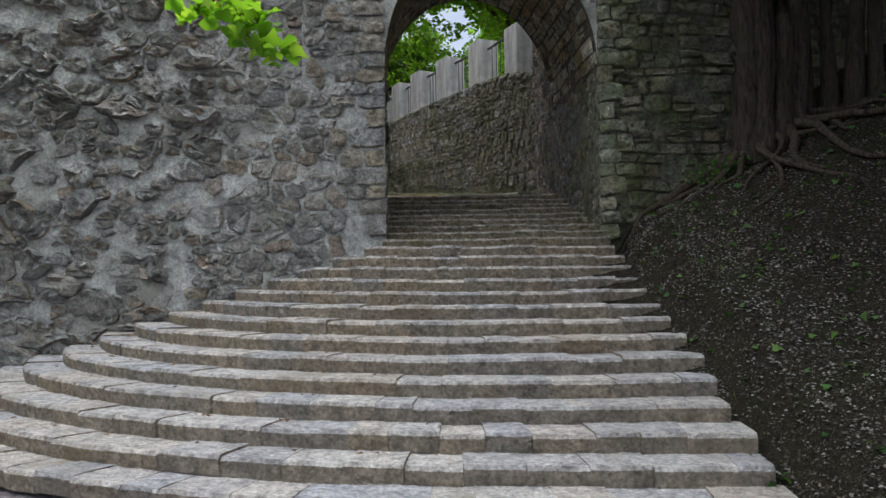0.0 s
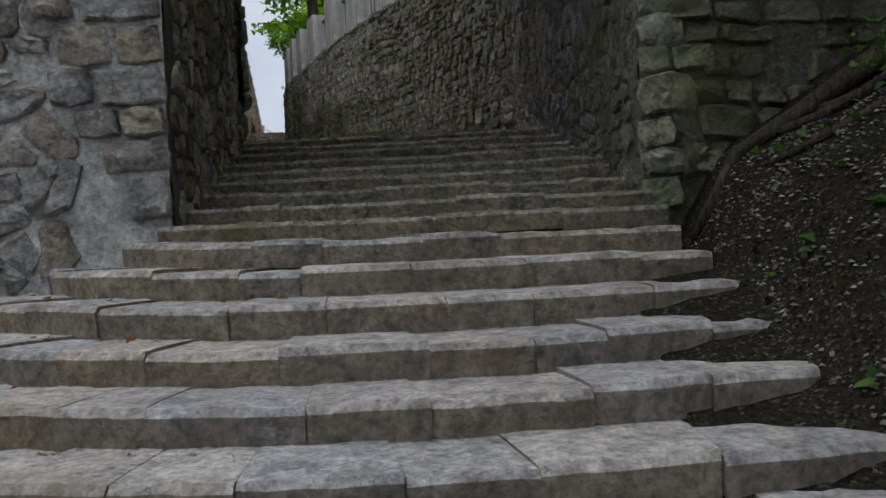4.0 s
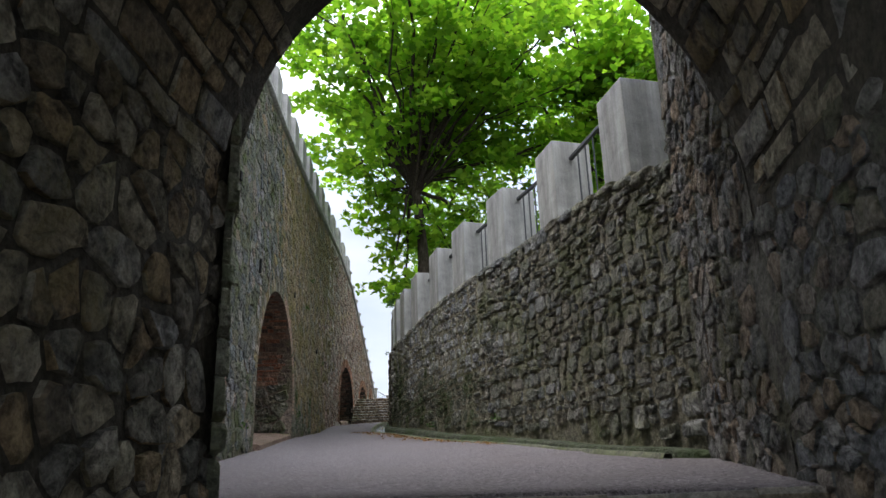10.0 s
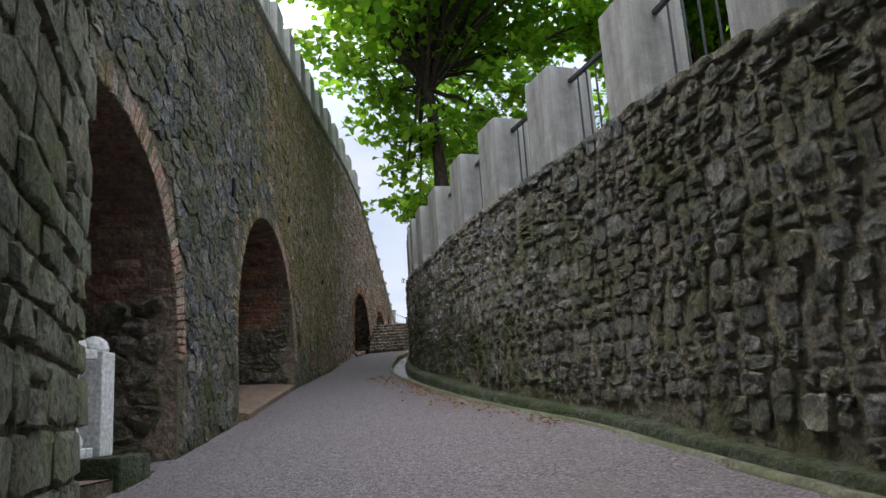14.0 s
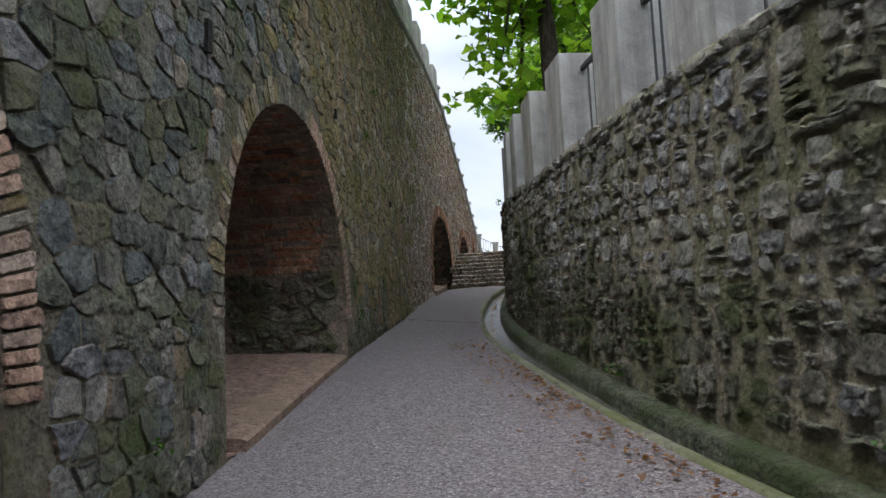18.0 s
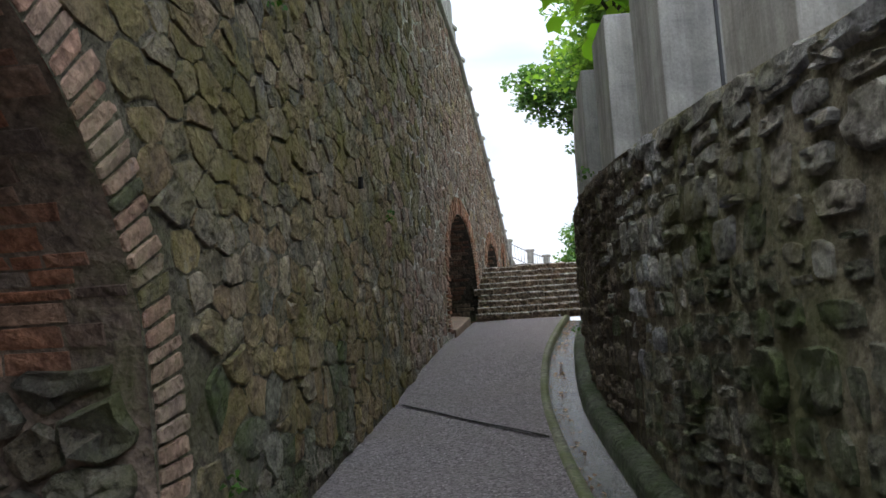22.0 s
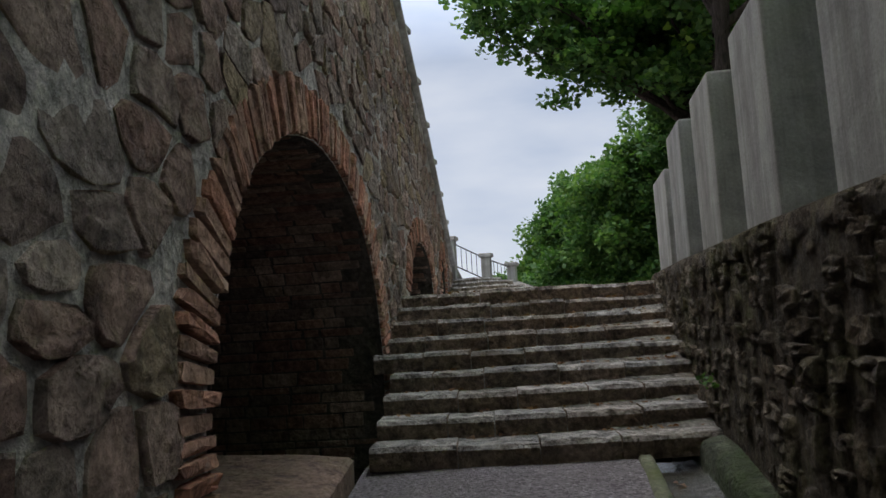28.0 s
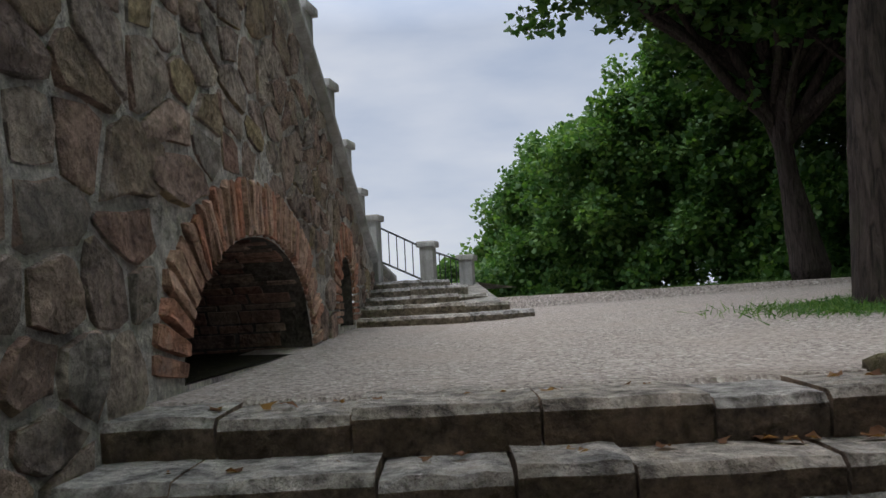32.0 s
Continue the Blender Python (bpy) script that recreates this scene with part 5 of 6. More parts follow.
# the long root along the wall foot
bm = bmesh.new()
pts = []
for j in range(14):
    t = j / 13
    x = 4.75 - 1.75 * t
    y = 11.75 - 0.05 * math.sin(4 * t)
    pts.append(Vector((x, y, ground_z(x, y) + 0.10 * (1 - t) + 0.03)))
tube(bm, pts, [0.11 * (1 - 0.055 * j) for j in range(14)], 7, r, 0.1)
part("root", bm, BARK, yew, smooth=True)
tips = dome((6.5, 7.2, 9.0), 5.6, 6.8, 2.6, 56, 41, -0.25)
centres = []
for k, tip in enumerate(tips):
    line = limb(yb + Vector((0.1, 0, 5.6)), tip, r, 0.12, 8)
    bm = bmesh.new()
    tube(bm, line, [0.08 * (1 - 0.1 * j) for j in range(9)], 6, r, 0.05)
    part("limb", bm, DARK_BARK, yew, smooth=True)
    centres += [tuple(line[4]), tuple(line[6]), tuple(line[8]), tuple(line[8] + Vector((r.uniform(-1, 1), r.uniform(-1, 1), r.uniform(-0.4, 0.4))))]
v, n = leaves(centres, (1.5, 1.5, 0.7), 200, 0.26, 41, 0.6)
ob = new("crown", leaf_mesh("crown", v, n, LEAF_DARK))
ob.parent = yew

# ---------------------------------------------------------------- maple by the forecourt, one twig hanging before the wall
side = tagged(new("tree"), "young maple by the forecourt with a low hanging twig", "tree")
r = random.Random(78)
bm = bmesh.new()
tube(bm, limb((-7.6, 5.6, 0.2), (-6.9, 5.8, 6.2), r, 0.04, 8), [0.2 - 0.012 * k for k in range(9)], 10, r, 0.05)
part("trunk", bm, BARK, side, smooth=True)
bm = bmesh.new()
main = limb((-6.9, 5.8, 6.0), (-0.75, 8.0, 5.0), r, 0.03, 10)
tube(bm, main, [0.06 - 0.005 * k for k in range(11)], 6, r)
part("limb", bm, BARK, side, smooth=True)
centres = []
bm = bmesh.new()
for e in ((-1.55, 7.9, 4.62), (-1.15, 8.0, 4.4), (-0.85, 8.05, 4.25), (-1.3, 8.0, 4.7), (-1.0, 8.0, 4.55)):
    tw = limb(main[9], e, r, 0.08, 4)
    tube(bm, tw, [0.012 - 0.002 * k for k in range(5)], 4, r)
    centres.append(e)
part("twig", bm, BARK, side)
v, n = leaves(centres, (0.28, 0.25, 0.12), 22, 0.17, 78, 0.45)
ob = new("leaves", leaf_mesh("leaves", v, n, LEAF))
ob.parent = side
more = [tuple(Vector((-7.0, 5.8, 7.6)) + Vector((r.gauss(0, 1.3), r.gauss(0, 1.3), r.gauss(0, 0.8)))) for _ in range(40)]
v, n = leaves(more, (0.8, 0.8, 0.5), 60, 0.2, 79)
ob = new("crown", leaf_mesh("crown", v, n, LEAF))
ob.parent = side

# ---------------------------------------------------------------- stones of the walls


def on_line(line, w=0.0):
    return lambda u, v, d: (*line.at(u, d), v)


# right wall
r = random.Random(101)


def keep_right(poly):
    for u, v in poly:
        y = RIGHT.at(u)[1]
        if v > right_top(y) - 0.0 or v < path_z(y) + 0.1:
            return False
    return True




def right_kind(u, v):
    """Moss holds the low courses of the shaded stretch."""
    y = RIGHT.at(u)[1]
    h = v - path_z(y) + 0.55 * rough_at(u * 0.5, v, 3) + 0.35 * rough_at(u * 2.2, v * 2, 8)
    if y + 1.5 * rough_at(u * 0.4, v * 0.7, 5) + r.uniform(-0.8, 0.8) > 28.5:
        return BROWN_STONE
    # the first stretch gets the stone copy with shade in its colour
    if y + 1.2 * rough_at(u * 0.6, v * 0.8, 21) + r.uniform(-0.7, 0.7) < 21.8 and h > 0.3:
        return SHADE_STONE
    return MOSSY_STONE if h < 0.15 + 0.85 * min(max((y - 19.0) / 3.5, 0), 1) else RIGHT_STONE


polys = [p for p in courses(0.0, RIGHT.length, 3.8, 8.0, 0.25, 0.17, 0.036, r, 0.08, 0.25, (0.03, 0.26), 0.15) if keep_right(p)]
split = RIGHT.of_y(21.6)
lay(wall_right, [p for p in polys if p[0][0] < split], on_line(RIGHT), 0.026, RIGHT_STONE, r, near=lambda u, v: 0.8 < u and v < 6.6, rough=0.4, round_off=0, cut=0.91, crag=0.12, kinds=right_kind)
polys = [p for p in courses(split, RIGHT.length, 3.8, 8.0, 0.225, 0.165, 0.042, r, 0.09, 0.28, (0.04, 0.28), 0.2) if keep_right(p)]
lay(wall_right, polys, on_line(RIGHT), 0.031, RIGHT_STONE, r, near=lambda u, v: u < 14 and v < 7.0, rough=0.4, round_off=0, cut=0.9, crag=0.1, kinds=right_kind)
# a row of capping stones
tops = []
s = 0.0
while s < RIGHT.length - 0.2:
    w = r.uniform(0.3, 0.55)
    y = RIGHT.at(s + w / 2)[1]
    h = right_top(y)
    tops.append([(s, h - 0.11), (s + w - 0.02, h - 0.11 + r.uniform(-0.02, 0.02)), (s + w - 0.02, h - 0.005), (s, h - 0.005)])
    s += w
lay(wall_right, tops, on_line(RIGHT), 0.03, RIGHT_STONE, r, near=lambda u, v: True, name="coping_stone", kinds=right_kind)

# left wall
r = random.Random(102)


def spring_at(u):
    """Below this height a niche has no ring of its own, only rubble."""
    for s0, s1, lo, sp, hi, kind in NS:
        if s0 - 0.4 < u < s1 + 0.4 and kind == "stone":
            return sp - 0.15
    return 0.0


def left_kind(u, v):
    y = LEFT.at(u)[1]
    n1, n2 = rough_at(u * 0.6, v * 0.6, 12), rough_at(u * 1.6, v * 1.6, 14)
    if y < 25.5 and n1 + 0.6 * n2 + r.uniform(-0.3, 0.3) > 0.45 * (y - 23.6):
        return (SLATE, SLATE, BLUE_STONE, GREEN_STONE, MOSSY_STONE)[r.randrange(5)]
    if y < 29 and v - path_z(y) + 0.8 * n1 + 0.5 * n2 < (1.0 if y < 23 else 0.7):
        return (MOSSY_STONE, GREEN_STONE)[r.randrange(2)]
    return RED_WALL_STONE if LEFT.at(u)[1] + 2.5 * rough_at(u * 0.3, v * 0.5, 2) + r.uniform(-1, 1) > 32.2 else WALL_STONE


def keep_left(poly):
    for u, v in poly:
        y = LEFT.at(u)[1]
        low = path_z(y) if y < 37 else (plateau_z(-9, y) if y > 39.2 else 6.4)
        if v > left_top(y) - 0.02 or v < low - 0.05 or open_at(u, v, 0.21 if v > spring_at(u) else 0.02):
            return False
    return True


polys = [p for p in cells(0.6, LEFT.of_y(32), 3.8, 11.9, 0.22, 0.15, 0.016, r, 0.36, 0.45, 0.2) + cells(LEFT.of_y(32), LEFT.length - 1.5, 5.0, 12.0, 0.255, 0.175, 0.032, r, 0.36, 0.55, 0.14) if keep_left(p)]
lay(wall_left, polys, on_line(LEFT), 0.019, WALL_STONE, r, near=lambda u, v: (13 < u < 18.5 or 21.5 < u < 27) and v < 8.5, rough=0.5, round_off=0.06, cut=0.93, crag=0.12, kinds=left_kind)

def ring_kind(u, v):
    """Weathered rubble with a few reddish stones in the ring."""
    if any(nch[5] == "stone" and (nch[0] + nch[1]) / 2 + 0.5 < u < nch[1] + 0.4 for nch in NS) and r.random() < 0.75:
        return OLD_BRICK
    return (WALL_STONE, GREEN_STONE, WALL_STONE, RING_STONE)[r.randrange(4)]


# arch rings
r = random.Random(103)
for nch in NS:
    s0, s1, lo, sp, hi, kind = nch
    th, mat, nm = (0.065, BRICK, "brick") if kind == "brick" else (0.11, RING_STONE, "voussoir")
    if s1 - s0 < 1:
        th = 0.06
    depth = 0.30
    c, half = (s0 + s1) / 2, (s1 - s0) / 2
    foot = path_z(LEFT.at(c)[1]) + 0.15 if LEFT.at(c)[1] < 37 else lo
    outline = [(s0 + (s1 - s0) * (1 - math.cos(math.pi * k / 120)) / 2, 0) for k in range(121)]
    outline = [(s, arch_z(nch, s)) for s, _ in outline]
    full = [(s0, z) for z in np.linspace(lo, sp, 30)] + outline + [(s1, z) for z in np.linspace(sp, lo, 30)]
    ls = [0.0]
    for a, b in zip(full, full[1:]):
        ls.append(ls[-1] + math.dist(a, b))
    fu, fv = [p[0] for p in full], [p[1] for p in full]
    t = 0.02 if kind == "brick" else sp - lo - 0.1
    polys = []
    while t < ls[-1] - th - (0 if kind == "brick" else sp - lo - 0.1):
        w = th * (r.uniform(0.85, 1.15) if kind == "brick" else r.uniform(0.6, 1.7) if t < ls[-1] * 0.56 else r.uniform(0.55, 0.8))
        q = []
        for tt in (t + 0.008, t + w - 0.008):
            a = Vector((np.interp(tt - 0.12, ls, fu), np.interp(tt - 0.12, ls, fv)))
            b = Vector((np.interp(tt + 0.12, ls, fu), np.interp(tt + 0.12, ls, fv)))
            d = (b - a).normalized()
            o = Vector((-d.y, d.x))
            p = Vector((np.interp(tt, ls, fu), np.interp(tt, ls, fv)))
            q.append((p + o * 0.005, p + o * depth * (r.uniform(0.88, 1.05) if kind == "brick" else r.uniform(0.45, 1.0) if t < ls[-1] * 0.56 else r.uniform(0.75, 0.95))))
        polys.append([tuple(q[0][0]), tuple(q[1][0]), tuple(q[1][1]), tuple(q[0][1])])
        t += w
    lay(wall_left, polys, on_line(LEFT), 0.03 if kind == "brick" else 0.012, mat, r, near=lambda u, v: True, name=nm, rough=0.25, round_off=0.1, cut=0.93, smooth=False, limit=150, kinds=None if kind == "brick" else ring_kind)
    # inner faces: courses of brick round the vault and on the back
    if s1 - s0 > 1:
        dp = niche_depth(nch) - 0.05
        rub = sp + 0.58  # rubble reaches a little above the springing
        polys = [[(b, a) for a, b in q] for q in courses(0.04, dp, 0, ls[-1], 0.24, 0.08, 0.012, r, 0, 0, (0.01, 0.06)) if min(c[0] for c in q) > 0.02]
        if kind == "stone":
            polys = [p for p in polys if rub - lo < p[0][0] < ls[-1] - (rub - lo)]

        def vault_place(u, v, d):
            a = Vector((np.interp(u - 0.1, ls, fu), np.interp(u - 0.1, ls, fv)))
            b = Vector((np.interp(u + 0.1, ls, fu), np.interp(u + 0.1, ls, fv)))
            t2 = (b - a).normalized() if (b - a).length > 1e-6 else Vector((0, 1))
            return (*LEFT.at(np.interp(u, ls, fu) + t2.y * d, -v), np.interp(u, ls, fv) - t2.x * d)

        # all niches but the second take the brick darkened for shade
        lay(wall_left, polys, vault_place, 0.012, BRICK_DARK if nch is NS[1] else BRICK_SHADED, r, name="vault_brick", rough=0.3, round_off=0, cut=0.93, smooth=False)
        if kind == "stone":
            low_side = [p for p in cells(0.02, ls[-1] - 0.02, 0.0, dp, 0.2, 0.27, 0.03, r, 0.4, 0.4, 0.2) if all(0.02 < c[1] < dp for c in p) and (max(c[0] for c in p) < rub - lo + 0.04 or min(c[0] for c in p) > ls[-1] - (rub - lo) - 0.04)]
            lay(wall_left, low_side, vault_place, 0.05, GREEN_STONE, r, name="jamb_stone", rough=0.5, round_off=0.1, cut=0.86, crag=0.13)
        polys = []
        for p in courses(s0, s1, lo, hi, 0.25, 0.08, 0.014, r, 0.02, 0, (0.01, 0.07)):
            if all(s0 < u < s1 and (lo if kind == "brick" else rub) < v < arch_z(nch, u) for u, v in p):
                polys.append(p)
        lay(wall_left, polys, lambda u, v, d: (*LEFT.at(u, d - dp), v), 0.015, BRICK_DARK if nch is NS[1] else BRICK_SHADED, r, name="back_brick", rough=0.4, round_off=0, cut=0.93, smooth=False)
        if kind == "stone":
            polys = [p for p in cells(s0, s1, lo, rub + 0.1, 0.27, 0.2, 0.03, r, 0.45, 0.4, 0.2) if all(s0 < u < s1 and lo < v < rub + 0.05 for u, v in p)]
            lay(wall_left, polys, lambda u, v, d: (*LEFT.at(u, d - dp), v), 0.055, GREEN_STONE, r, name="back_stone", rough=0.5, round_off=0.12, cut=0.85, crag=0.14)

# gate front, left of the mouth
r = random.Random(104)
G_DIR = (GATE_R - GATE_L).normalized()
G_OUT = Vector((G_DIR.y, -G_DIR.x))


def on_front(u, v, d):
    o = 0.05 * rough_at(GATE_L.x + G_DIR.x * u, GATE_L.y + G_DIR.y * u, v, 0.9) + 0.06 * rough_at(GATE_L.x + G_DIR.x * u, GATE_L.y + G_DIR.y * u, v, 2.6) if u < -0.4 or u > 3.5 else 0
    p = GATE_L + G_DIR * u + G_OUT * (d + o)
    return (p.x, p.y, v)


polys = [p for p in cells(-9, -2.3, 0.6, 9.0, 0.42, 0.26, 0.05, r, 0.5, 0.5, 0.3) if r.random() < 0.4]
lay(gate, polys, on_front, 0.12, GATE_STONE, r, near=lambda u, v: -5 < u and v < 6, rough=0.55, round_off=0.12, cut=0.8, limit=120, crag=0.15)
polys = [p for p in cells(-9, -2.3, 0.6, 9.0, 0.22, 0.14, 0.03, r, 0.5, 0.5, 0.3) if r.random() < 0.62]
lay(gate, polys, on_front, 0.055, GATE_STONE, r, near=lambda u, v: -4 < u and v < 5.5, rough=0.6, round_off=0.12, cut=0.78, limit=180, crag=0.15)


# closer rubble beside the mouth
polys = [p for p in cells(-2.6, -0.62, 1.4, 9.0, 0.27, 0.18, 0.028, r, 0.45, 0.5, 0.22) if r.random() < 0.93]
lay(gate, polys, on_front, 0.04, GATE_STONE, r, near=lambda u, v: v < 6, rough=0.55, round_off=0.15, cut=0.82, limit=200, crag=0.14)


def quoins(u0, side, material, z0, z1, r):
    z, flip, out = z0, 0, []
    while z < z1:
        h = r.uniform(0.17, 0.32)
        w = (0.46 if flip else 0.28) * r.uniform(0.85, 1.15) * (0.8 if side > 0 else 1)
        a, b = (u0, u0 + side * w)
        a, b = min(a, b), max(a, b)
        out.append([(a, z + 0.012), (b, z + 0.012), (b, z + h - 0.012), (a, z + h - 0.012)])
        if r.random() < 0.7:
            w2 = r.uniform(0.2, 0.35)
            a2, b2 = (a - w2 - 0.02, a - 0.02) if side < 0 else (b + 0.02, b + w2 + 0.02)
            out.append([(a2, z + 0.015), (b2, z + 0.015), (b2, z + h - 0.02), (a2, z + h - 0.02)])
        z += h
        flip = 1 - flip
    return out


W_GATE = (GATE_R - GATE_L).length
lay(gate, quoins(0.0, -1, QUOIN, 2.66, 9.0, r), on_front, 0.05, QUOIN, r, near=lambda u, v: True, name="quoin", rough=0.5, round_off=0.08, cut=0.86, crag=0.1)
lay(gate, quoins(W_GATE, 1, RETURN_STONE, 2.6, 9.0, r), on_front, 0.05, RETURN_STONE, r, near=lambda u, v: True, name="quoin", rough=0.5, round_off=0.08, cut=0.86, crag=0.1)
polys = [p for p in courses(W_GATE + 0.45, W_GATE + 6, 2.4, 9.0, 0.3, 0.2, 0.025, r, 0.1) if r.random() < 0.85]
lay(gate, polys, on_front, 0.05, GREEN_STONE, r, near=lambda u, v: v < 6, rough=0.5, round_off=0, cut=0.82)

# passage lining
r = random.Random(105)
PL = ((EXIT_L - GATE_L).length + (VAULT_R - GATE_R).length) / 2


def on_passage(u, v, d):
    p, n = passage(min(max(u / PL, 0), 1.0), min(max(v / VT, 0), 1))
    return tuple(p + n * d)


side = [p for p in cells(0.02, PL, 0.3, 3.1, 0.215, 0.165, 0.036, r, 0.42, 0.5, 0.2) if all(0.02 < c[0] < PL - 0.01 for c in p)]
lay(gate, side, on_passage, 0.024, TUNNEL_STONE, r, near=lambda u, v: True, rough=0.5, round_off=0.12, cut=0.88, crag=0.13)
vault = [p for p in courses(0.02, PL, 3.12, VT - 3.0, 0.36, 0.2, 0.028, r, 0.05, 0.1, (0.02, 0.12)) if all(0.02 < c[0] < PL - 0.01 for c in p)]
lay(gate, vault, on_passage, 0.022, TUNNEL_STONE, r, rough=0.45, round_off=0, cut=0.9, name="vault_stone", near=lambda u, v: True, limit=250)
side = [p for p in cells(0.02, PL, VT - 2.95, VT - 0.3, 0.22, 0.16, 0.03, r, 0.4, 0.5, 0.2) if all(0.02 < c[0] < PL - 0.01 for c in p)]
lay(gate, side, on_passage, 0.018, BLUE_STONE, r, near=lambda u, v: True, rough=0.5, round_off=0.1, cut=0.88, crag=0.14, kinds=lambda u, v: (GREEN_STONE, BLUE_STONE)[u + r.uniform(-0.8, 0.8) > 1.5])
FL = (EXIT_R - VAULT_R).length
FD = (EXIT_R - VAULT_R).normalized()
flank = [p for p in cells(0.0, FL, 3.3, 9.3, 0.21, 0.16, 0.03, r, 0.42, 0.5, 0.2) if all(0.0 < c[0] < FL for c in p)]
lay(gate, flank, lambda u, v, d: (VAULT_R.x + FD.x * u - FD.y * d, VAULT_R.y + FD.y * u + FD.x * d, v), 0.022, BLUE_STONE, r, near=lambda u, v: v < 7, rough=0.55, round_off=0.1, cut=0.86, crag=0.15)

# return wall quoins by the first niche
rd = (Vector(ret[1]) - Vector(ret[0])).normalized()
ro = Vector((rd.y, -rd.x))
RL = (Vector(ret[1]) - Vector(ret[0])).length
polys = courses(0.0, RL - 0.1, 3.6, 10.5, 0.32, 0.2, 0.02, r, 0.02, 0.1)
lay(gate, polys, lambda u, v, d: (ret[0][0] + rd.x * u + ro.x * d, ret[0][1] + rd.y * u + ro.y * d, v), 0.03, RETURN_STONE, r, rough=0.4, round_off=0, cut=0.88)

# ---------------------------------------------------------------- details on walls and ground


# Near black: painted shade for the wall holes, own colour of the path joint.
HOLE_JOINT_BLACK = rock("hole_shade_and_joint_black", [(0.012, 0.011, 0.010)], bump=0.5)
# thin black blocks on the wall face paint the dark inside of each hole
for y, z, w, h in ((21.76, 7.51, 0.1, 0.26), (25.7, 8.12, 0.09, 0.14), (20.0, 8.35, 0.12, 0.16), (29.5, 7.6, 0.08, 0.12)):
    s = LEFT.of_y(y)
    pts = [(s - w / 2, z - h / 2), (s + w / 2, z - h / 2 + 0.02), (s + w / 2 - 0.01, z + h / 2), (s - w / 2 + 0.015, z + h / 2 - 0.01)]
    v = [(*LEFT.at(u, 0.05), q) for u, q in pts] + [(*LEFT.at(u, 0.02), q) for u, q in pts]
    solid("putlog_hole", v, [(0, 1, 5, 4), (1, 2, 6, 5), (2, 3, 7, 6), (3, 0, 4, 7), (4, 5, 6, 7), (0, 1, 2, 3)], HOLE_JOINT_BLACK, wall_left, "small black patch painted as a putlog hole's shade")

# sandstone sills before the niches
for y0, y1, out in ((22.3, 25.9, 0.06), (34.95, 36.8, 0.03)):
    s0, s1 = LEFT.of_y(y0), LEFT.of_y(y1)
    base = path_z(y0) + 0.16
    rows = []
    for s in np.linspace(s0, s1, 10):
        y = LEFT.at(s)[1]
        top = path_z(y) + 0.1
        edge_d = out * (0.65 + 0.35 * (s1 - s) / (s1 - s0))
        rows.append([(*LEFT.at(s, d), z) for d, z in ((-1.78, top + 0.08), (-0.3, top + 0.03), (edge_d - 0.03, top), (edge_d, top - 0.02), (edge_d, path_z(y) - 0.1))])
    rows.insert(0, [(p[0], p[1], path_z(y0) - 0.1) for p in rows[0]])
    sill = sheet("stone_sill", rows, RED_SLAB, smooth=False)
    tagged(sill, "worn reddish sandstone sill at the foot of a niche", "sill", kind="structure")

# joint across the path
y = 30.5
a, b = LEFT.at(LEFT.of_y(30.5), 0.1), RIGHT.at(RIGHT.of_y(29.5), 0.55)
rows = []
for k in range(13):
    t = k / 12
    x, yy = a[0] + (b[0] - a[0]) * t, a[1] + (b[1] - a[1]) * t + 0.012 * math.sin(9 * t)
    lift = 0.08 + 0.09 * t
    rows.append([(x, yy + e * 0.022, path_z(yy + e * 0.022 + lift) + 0.008) for e in (-1, 0, 1)])
tagged(sheet("path_joint", rows, HOLE_JOINT_BLACK), "dark settled joint across the gravel path", "joint", kind="structure")


def scatter(name, spots, size, material, label, category, seed, flat=0.35, form=LEAF_SHAPE):
    v, n = leaves(spots, (0.001, 0.001, 0.001), 1, size, seed, flat, form)
    ob = new(name, leaf_mesh(name, v, n, material, form))
    return tagged(ob, label, category, kind="stuff")


r = random.Random(55)
spots = []
while len(spots) < 15000:
    x, y = r.uniform(2.9, 9.5), r.uniform(2.5, 12.0)
    spots.append((x, y, ground_z(x, y) + 0.012))
scatter("leaf_litter", spots, 0.032, LITTER, "scattered dead leaves on the dark bank", "leaves", 61, 0.5)
spots = [(x, y, ground_z(x, y) + 0.05) for x, y in ((r.uniform(3.0, 8.0), r.uniform(5, 11.8)) for _ in range(420))]
scatter("seedlings", spots, 0.08, LEAF_DARK, "small green seedlings on the dark bank", "plants", 62, 0.5)
spots = []
for _ in range(300):
    s = r.uniform(RIGHT.of_y(20.5), RIGHT.of_y(27.5))
    d = 0.46 + slot(RIGHT.at(s)[1]) + abs(r.gauss(0, 0.25))
    x, y = RIGHT.at(s, d)
    spots.append((x, y, path_z(RIGHT.at(s)[1]) + 0.01))
for _ in range(130):
    s = r.gauss(RIGHT.of_y(24.7), 0.9)
    x, y = RIGHT.at(s, 0.44 + slot(RIGHT.at(s)[1]) + abs(r.gauss(0, 0.17)))
    spots.append((x, y, path_z(RIGHT.at(s)[1]) + 0.01))
for _ in range(120):
    s = r.uniform(RIGHT.of_y(27.7), RIGHT.of_y(37))
    x, y = RIGHT.at(s, r.uniform(0.27, 0.46))
    spots.append((x, y, path_z(y) - 0.075))
for _ in range(260):
    j = r.randint(0, 12)
    q = r.uniform(-2.9, -0.9)
    x, y = 0.6 + (1.45 + 0.43 * j - 0.33) * math.cos(q), 12.12 + (1.14 + 0.381 * j - 0.3) * math.sin(q)
    if x < 0.8:
        spots.append((x, y, 2.49 - 0.148 * j + 0.012 + fan_tilt(x)))
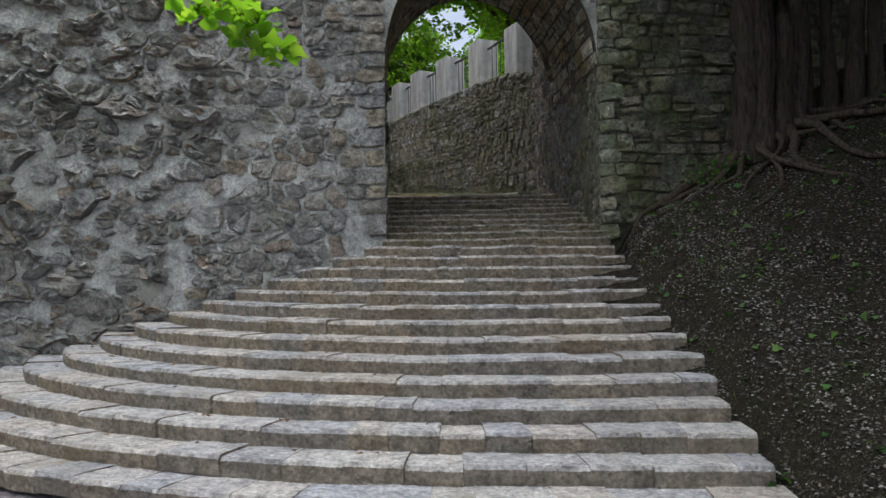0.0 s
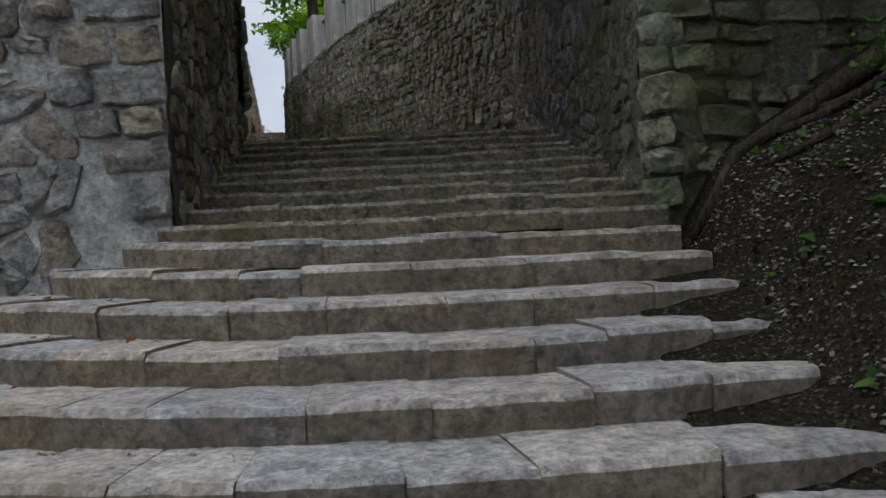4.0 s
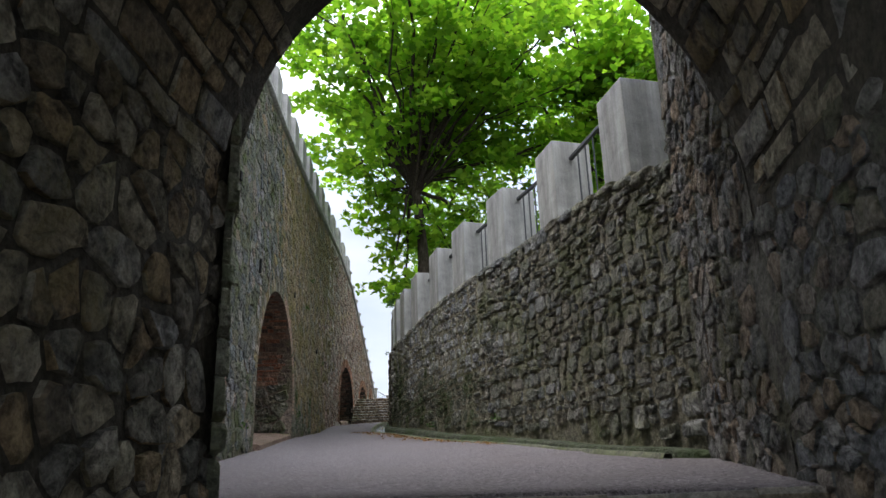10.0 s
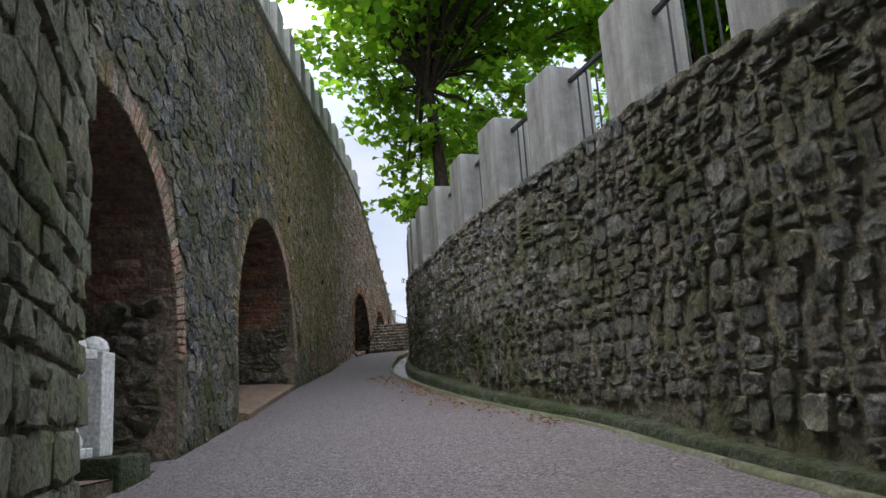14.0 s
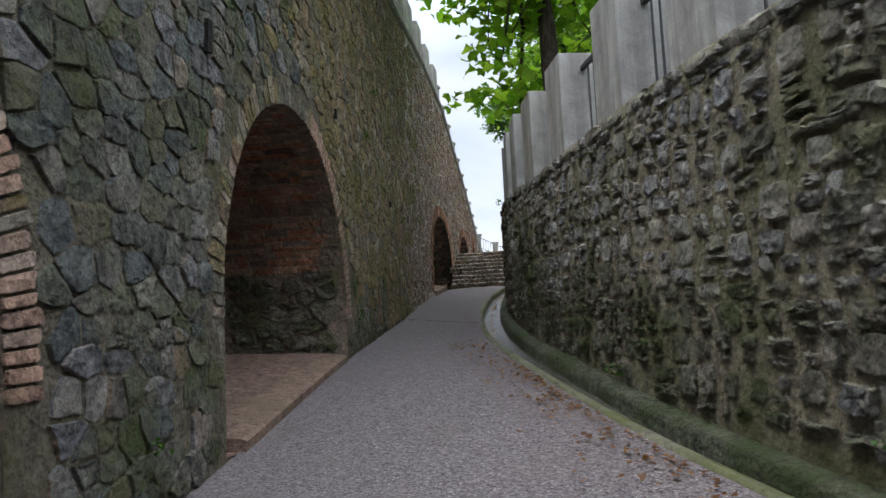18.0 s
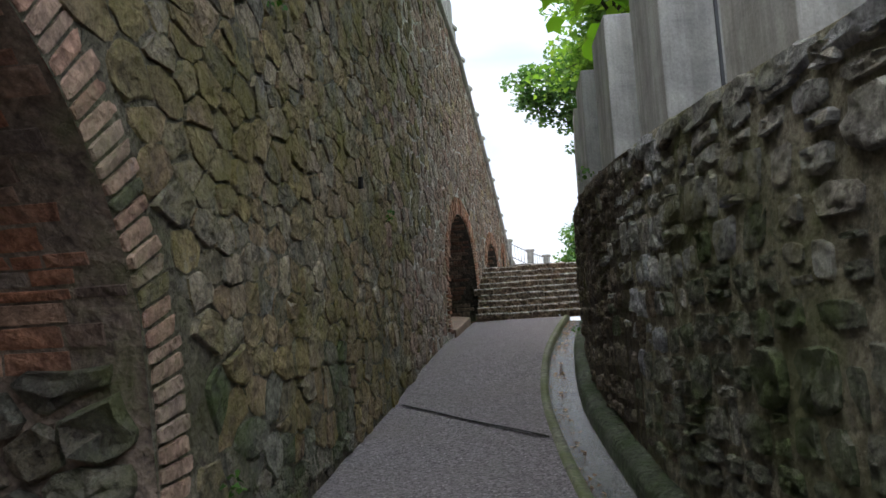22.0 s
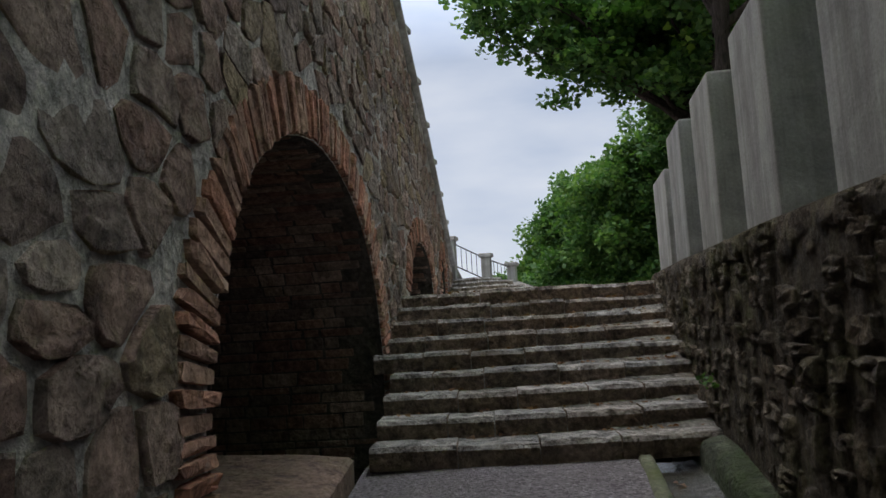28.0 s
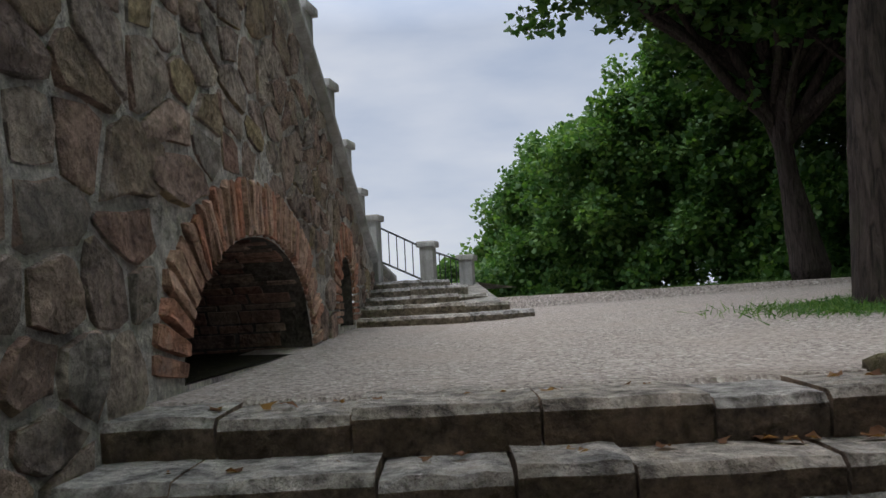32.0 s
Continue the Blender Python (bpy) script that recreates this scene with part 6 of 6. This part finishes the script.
for _ in range(160):
    i = r.randint(0, 8)
    t = i / 8
    x = r.uniform(-8.2, -6.2) - 0.3 * (t - 0.5)
    spots.append((x, 36.75 + 2.35 * t + 0.23 + 0.27 * (x + 8.1) + r.uniform(0, 0.05), 6.60 + 1.05 * t + 0.012))
scatter("fallen_leaves", spots, 0.045, DRY_LEAF, "dry brown leaf scraps on path and steps", "leaves", 63, 0.2)

# pebbles on the bank
heap = Heap()
for _ in range(14000):
    x, y = 2.95 + abs(r.gauss(0, 1.8)), r.uniform(3.5, 12.0)
    z, w = ground_z(x, y), r.uniform(0.004, 0.019)
    h = w * 0.3
    heap.add([(x - w, y - w * 0.6, z), (x + w, y - w * 0.5, z), (x + w * 0.8, y + w * 0.7, z), (x - w * 0.7, y + w * 0.6, z), (x, y - w * 0.1, z + h * 1.6 + 0.004)], [(0, 1, 4), (1, 2, 4), (2, 3, 4), (3, 0, 4)])
ob = solid("pebbles", heap.v, heap.f, PEBBLE)
tagged(ob, "small pale pebbles scattered on the dark bank", "pebbles", kind="stuff")


def tuft(x, y, z, out, seed, label, n=26, size=0.05, spread=0.09, leaf=LEAF_SOFT):
    v, k = leaves([(x + out[0] * 0.06, y + out[1] * 0.06, z)], (spread, spread, spread), n, size, seed, 1.2)
    ob = new("wall_plant", leaf_mesh("wall_plant", v, k, leaf))
    return tagged(ob, label, "plant", kind="stuff")


for k, (line, y, z) in enumerate(((LEFT, 30.4, 7.45), (LEFT, 27.4, 8.3), (LEFT, 28.2, 9.2), (LEFT, 20.9, 4.75), (LEFT, 26.6, 5.6), (RIGHT, 21.5, 4.75), (RIGHT, 24.0, 4.95), (RIGHT, 32.5, 6.2), (RIGHT, 37.3, 6.9), (RIGHT, 29.8, 7.48))):
    s = line.of_y(y)
    p, q = line.at(s, 0.02), line.at(s, 1.02)
    tuft(p[0], p[1], z, (q[0] - p[0], q[1] - p[1]), 200 + k, "small green plant growing from a wall joint", 16, 0.035, 0.07)
tuft(-3.95, 11.3, 2.3, (0.1, -1), 231, "small fern growing from the rubble wall")
for k in range(7):
    x = 3.9 + 0.22 * k
    tuft(x, 11.25 + 0.05 * k, ground_z(x, 11.2) + 0.22 - 0.03 * k, (0, -1), 240 + k, "ivy sprigs climbing the yew roots", 40, 0.06, 0.2, LEAF_DARK)
spots = [(x, y, plateau_z(x, y) + 0.03) for x, y in ((-5.45 + r.gauss(0, 0.4), 42.6 + r.gauss(0, 0.3)) for _ in range(3500))]
scatter("grass_tuft", spots, 0.06, LEAF_SOFT, "grass round the foot of the maple", "grass", 64, 3.0, BLADE)
spots = []
for _ in range(26000):
    x = r.uniform(-11.5, 8)
    y = r.uniform(52.5, 56.5) + 0.25 * min(-x - 6, 0) + 0.4 * rough_at(x, 0, 0, 0.8)
    spots.append((x, y, plateau_z(x, y) + 0.05))
scatter("grass_verge", spots, 0.11, LEAF_SOFT, "grass verge before the shrubs", "grass", 65, 3.0, BLADE)
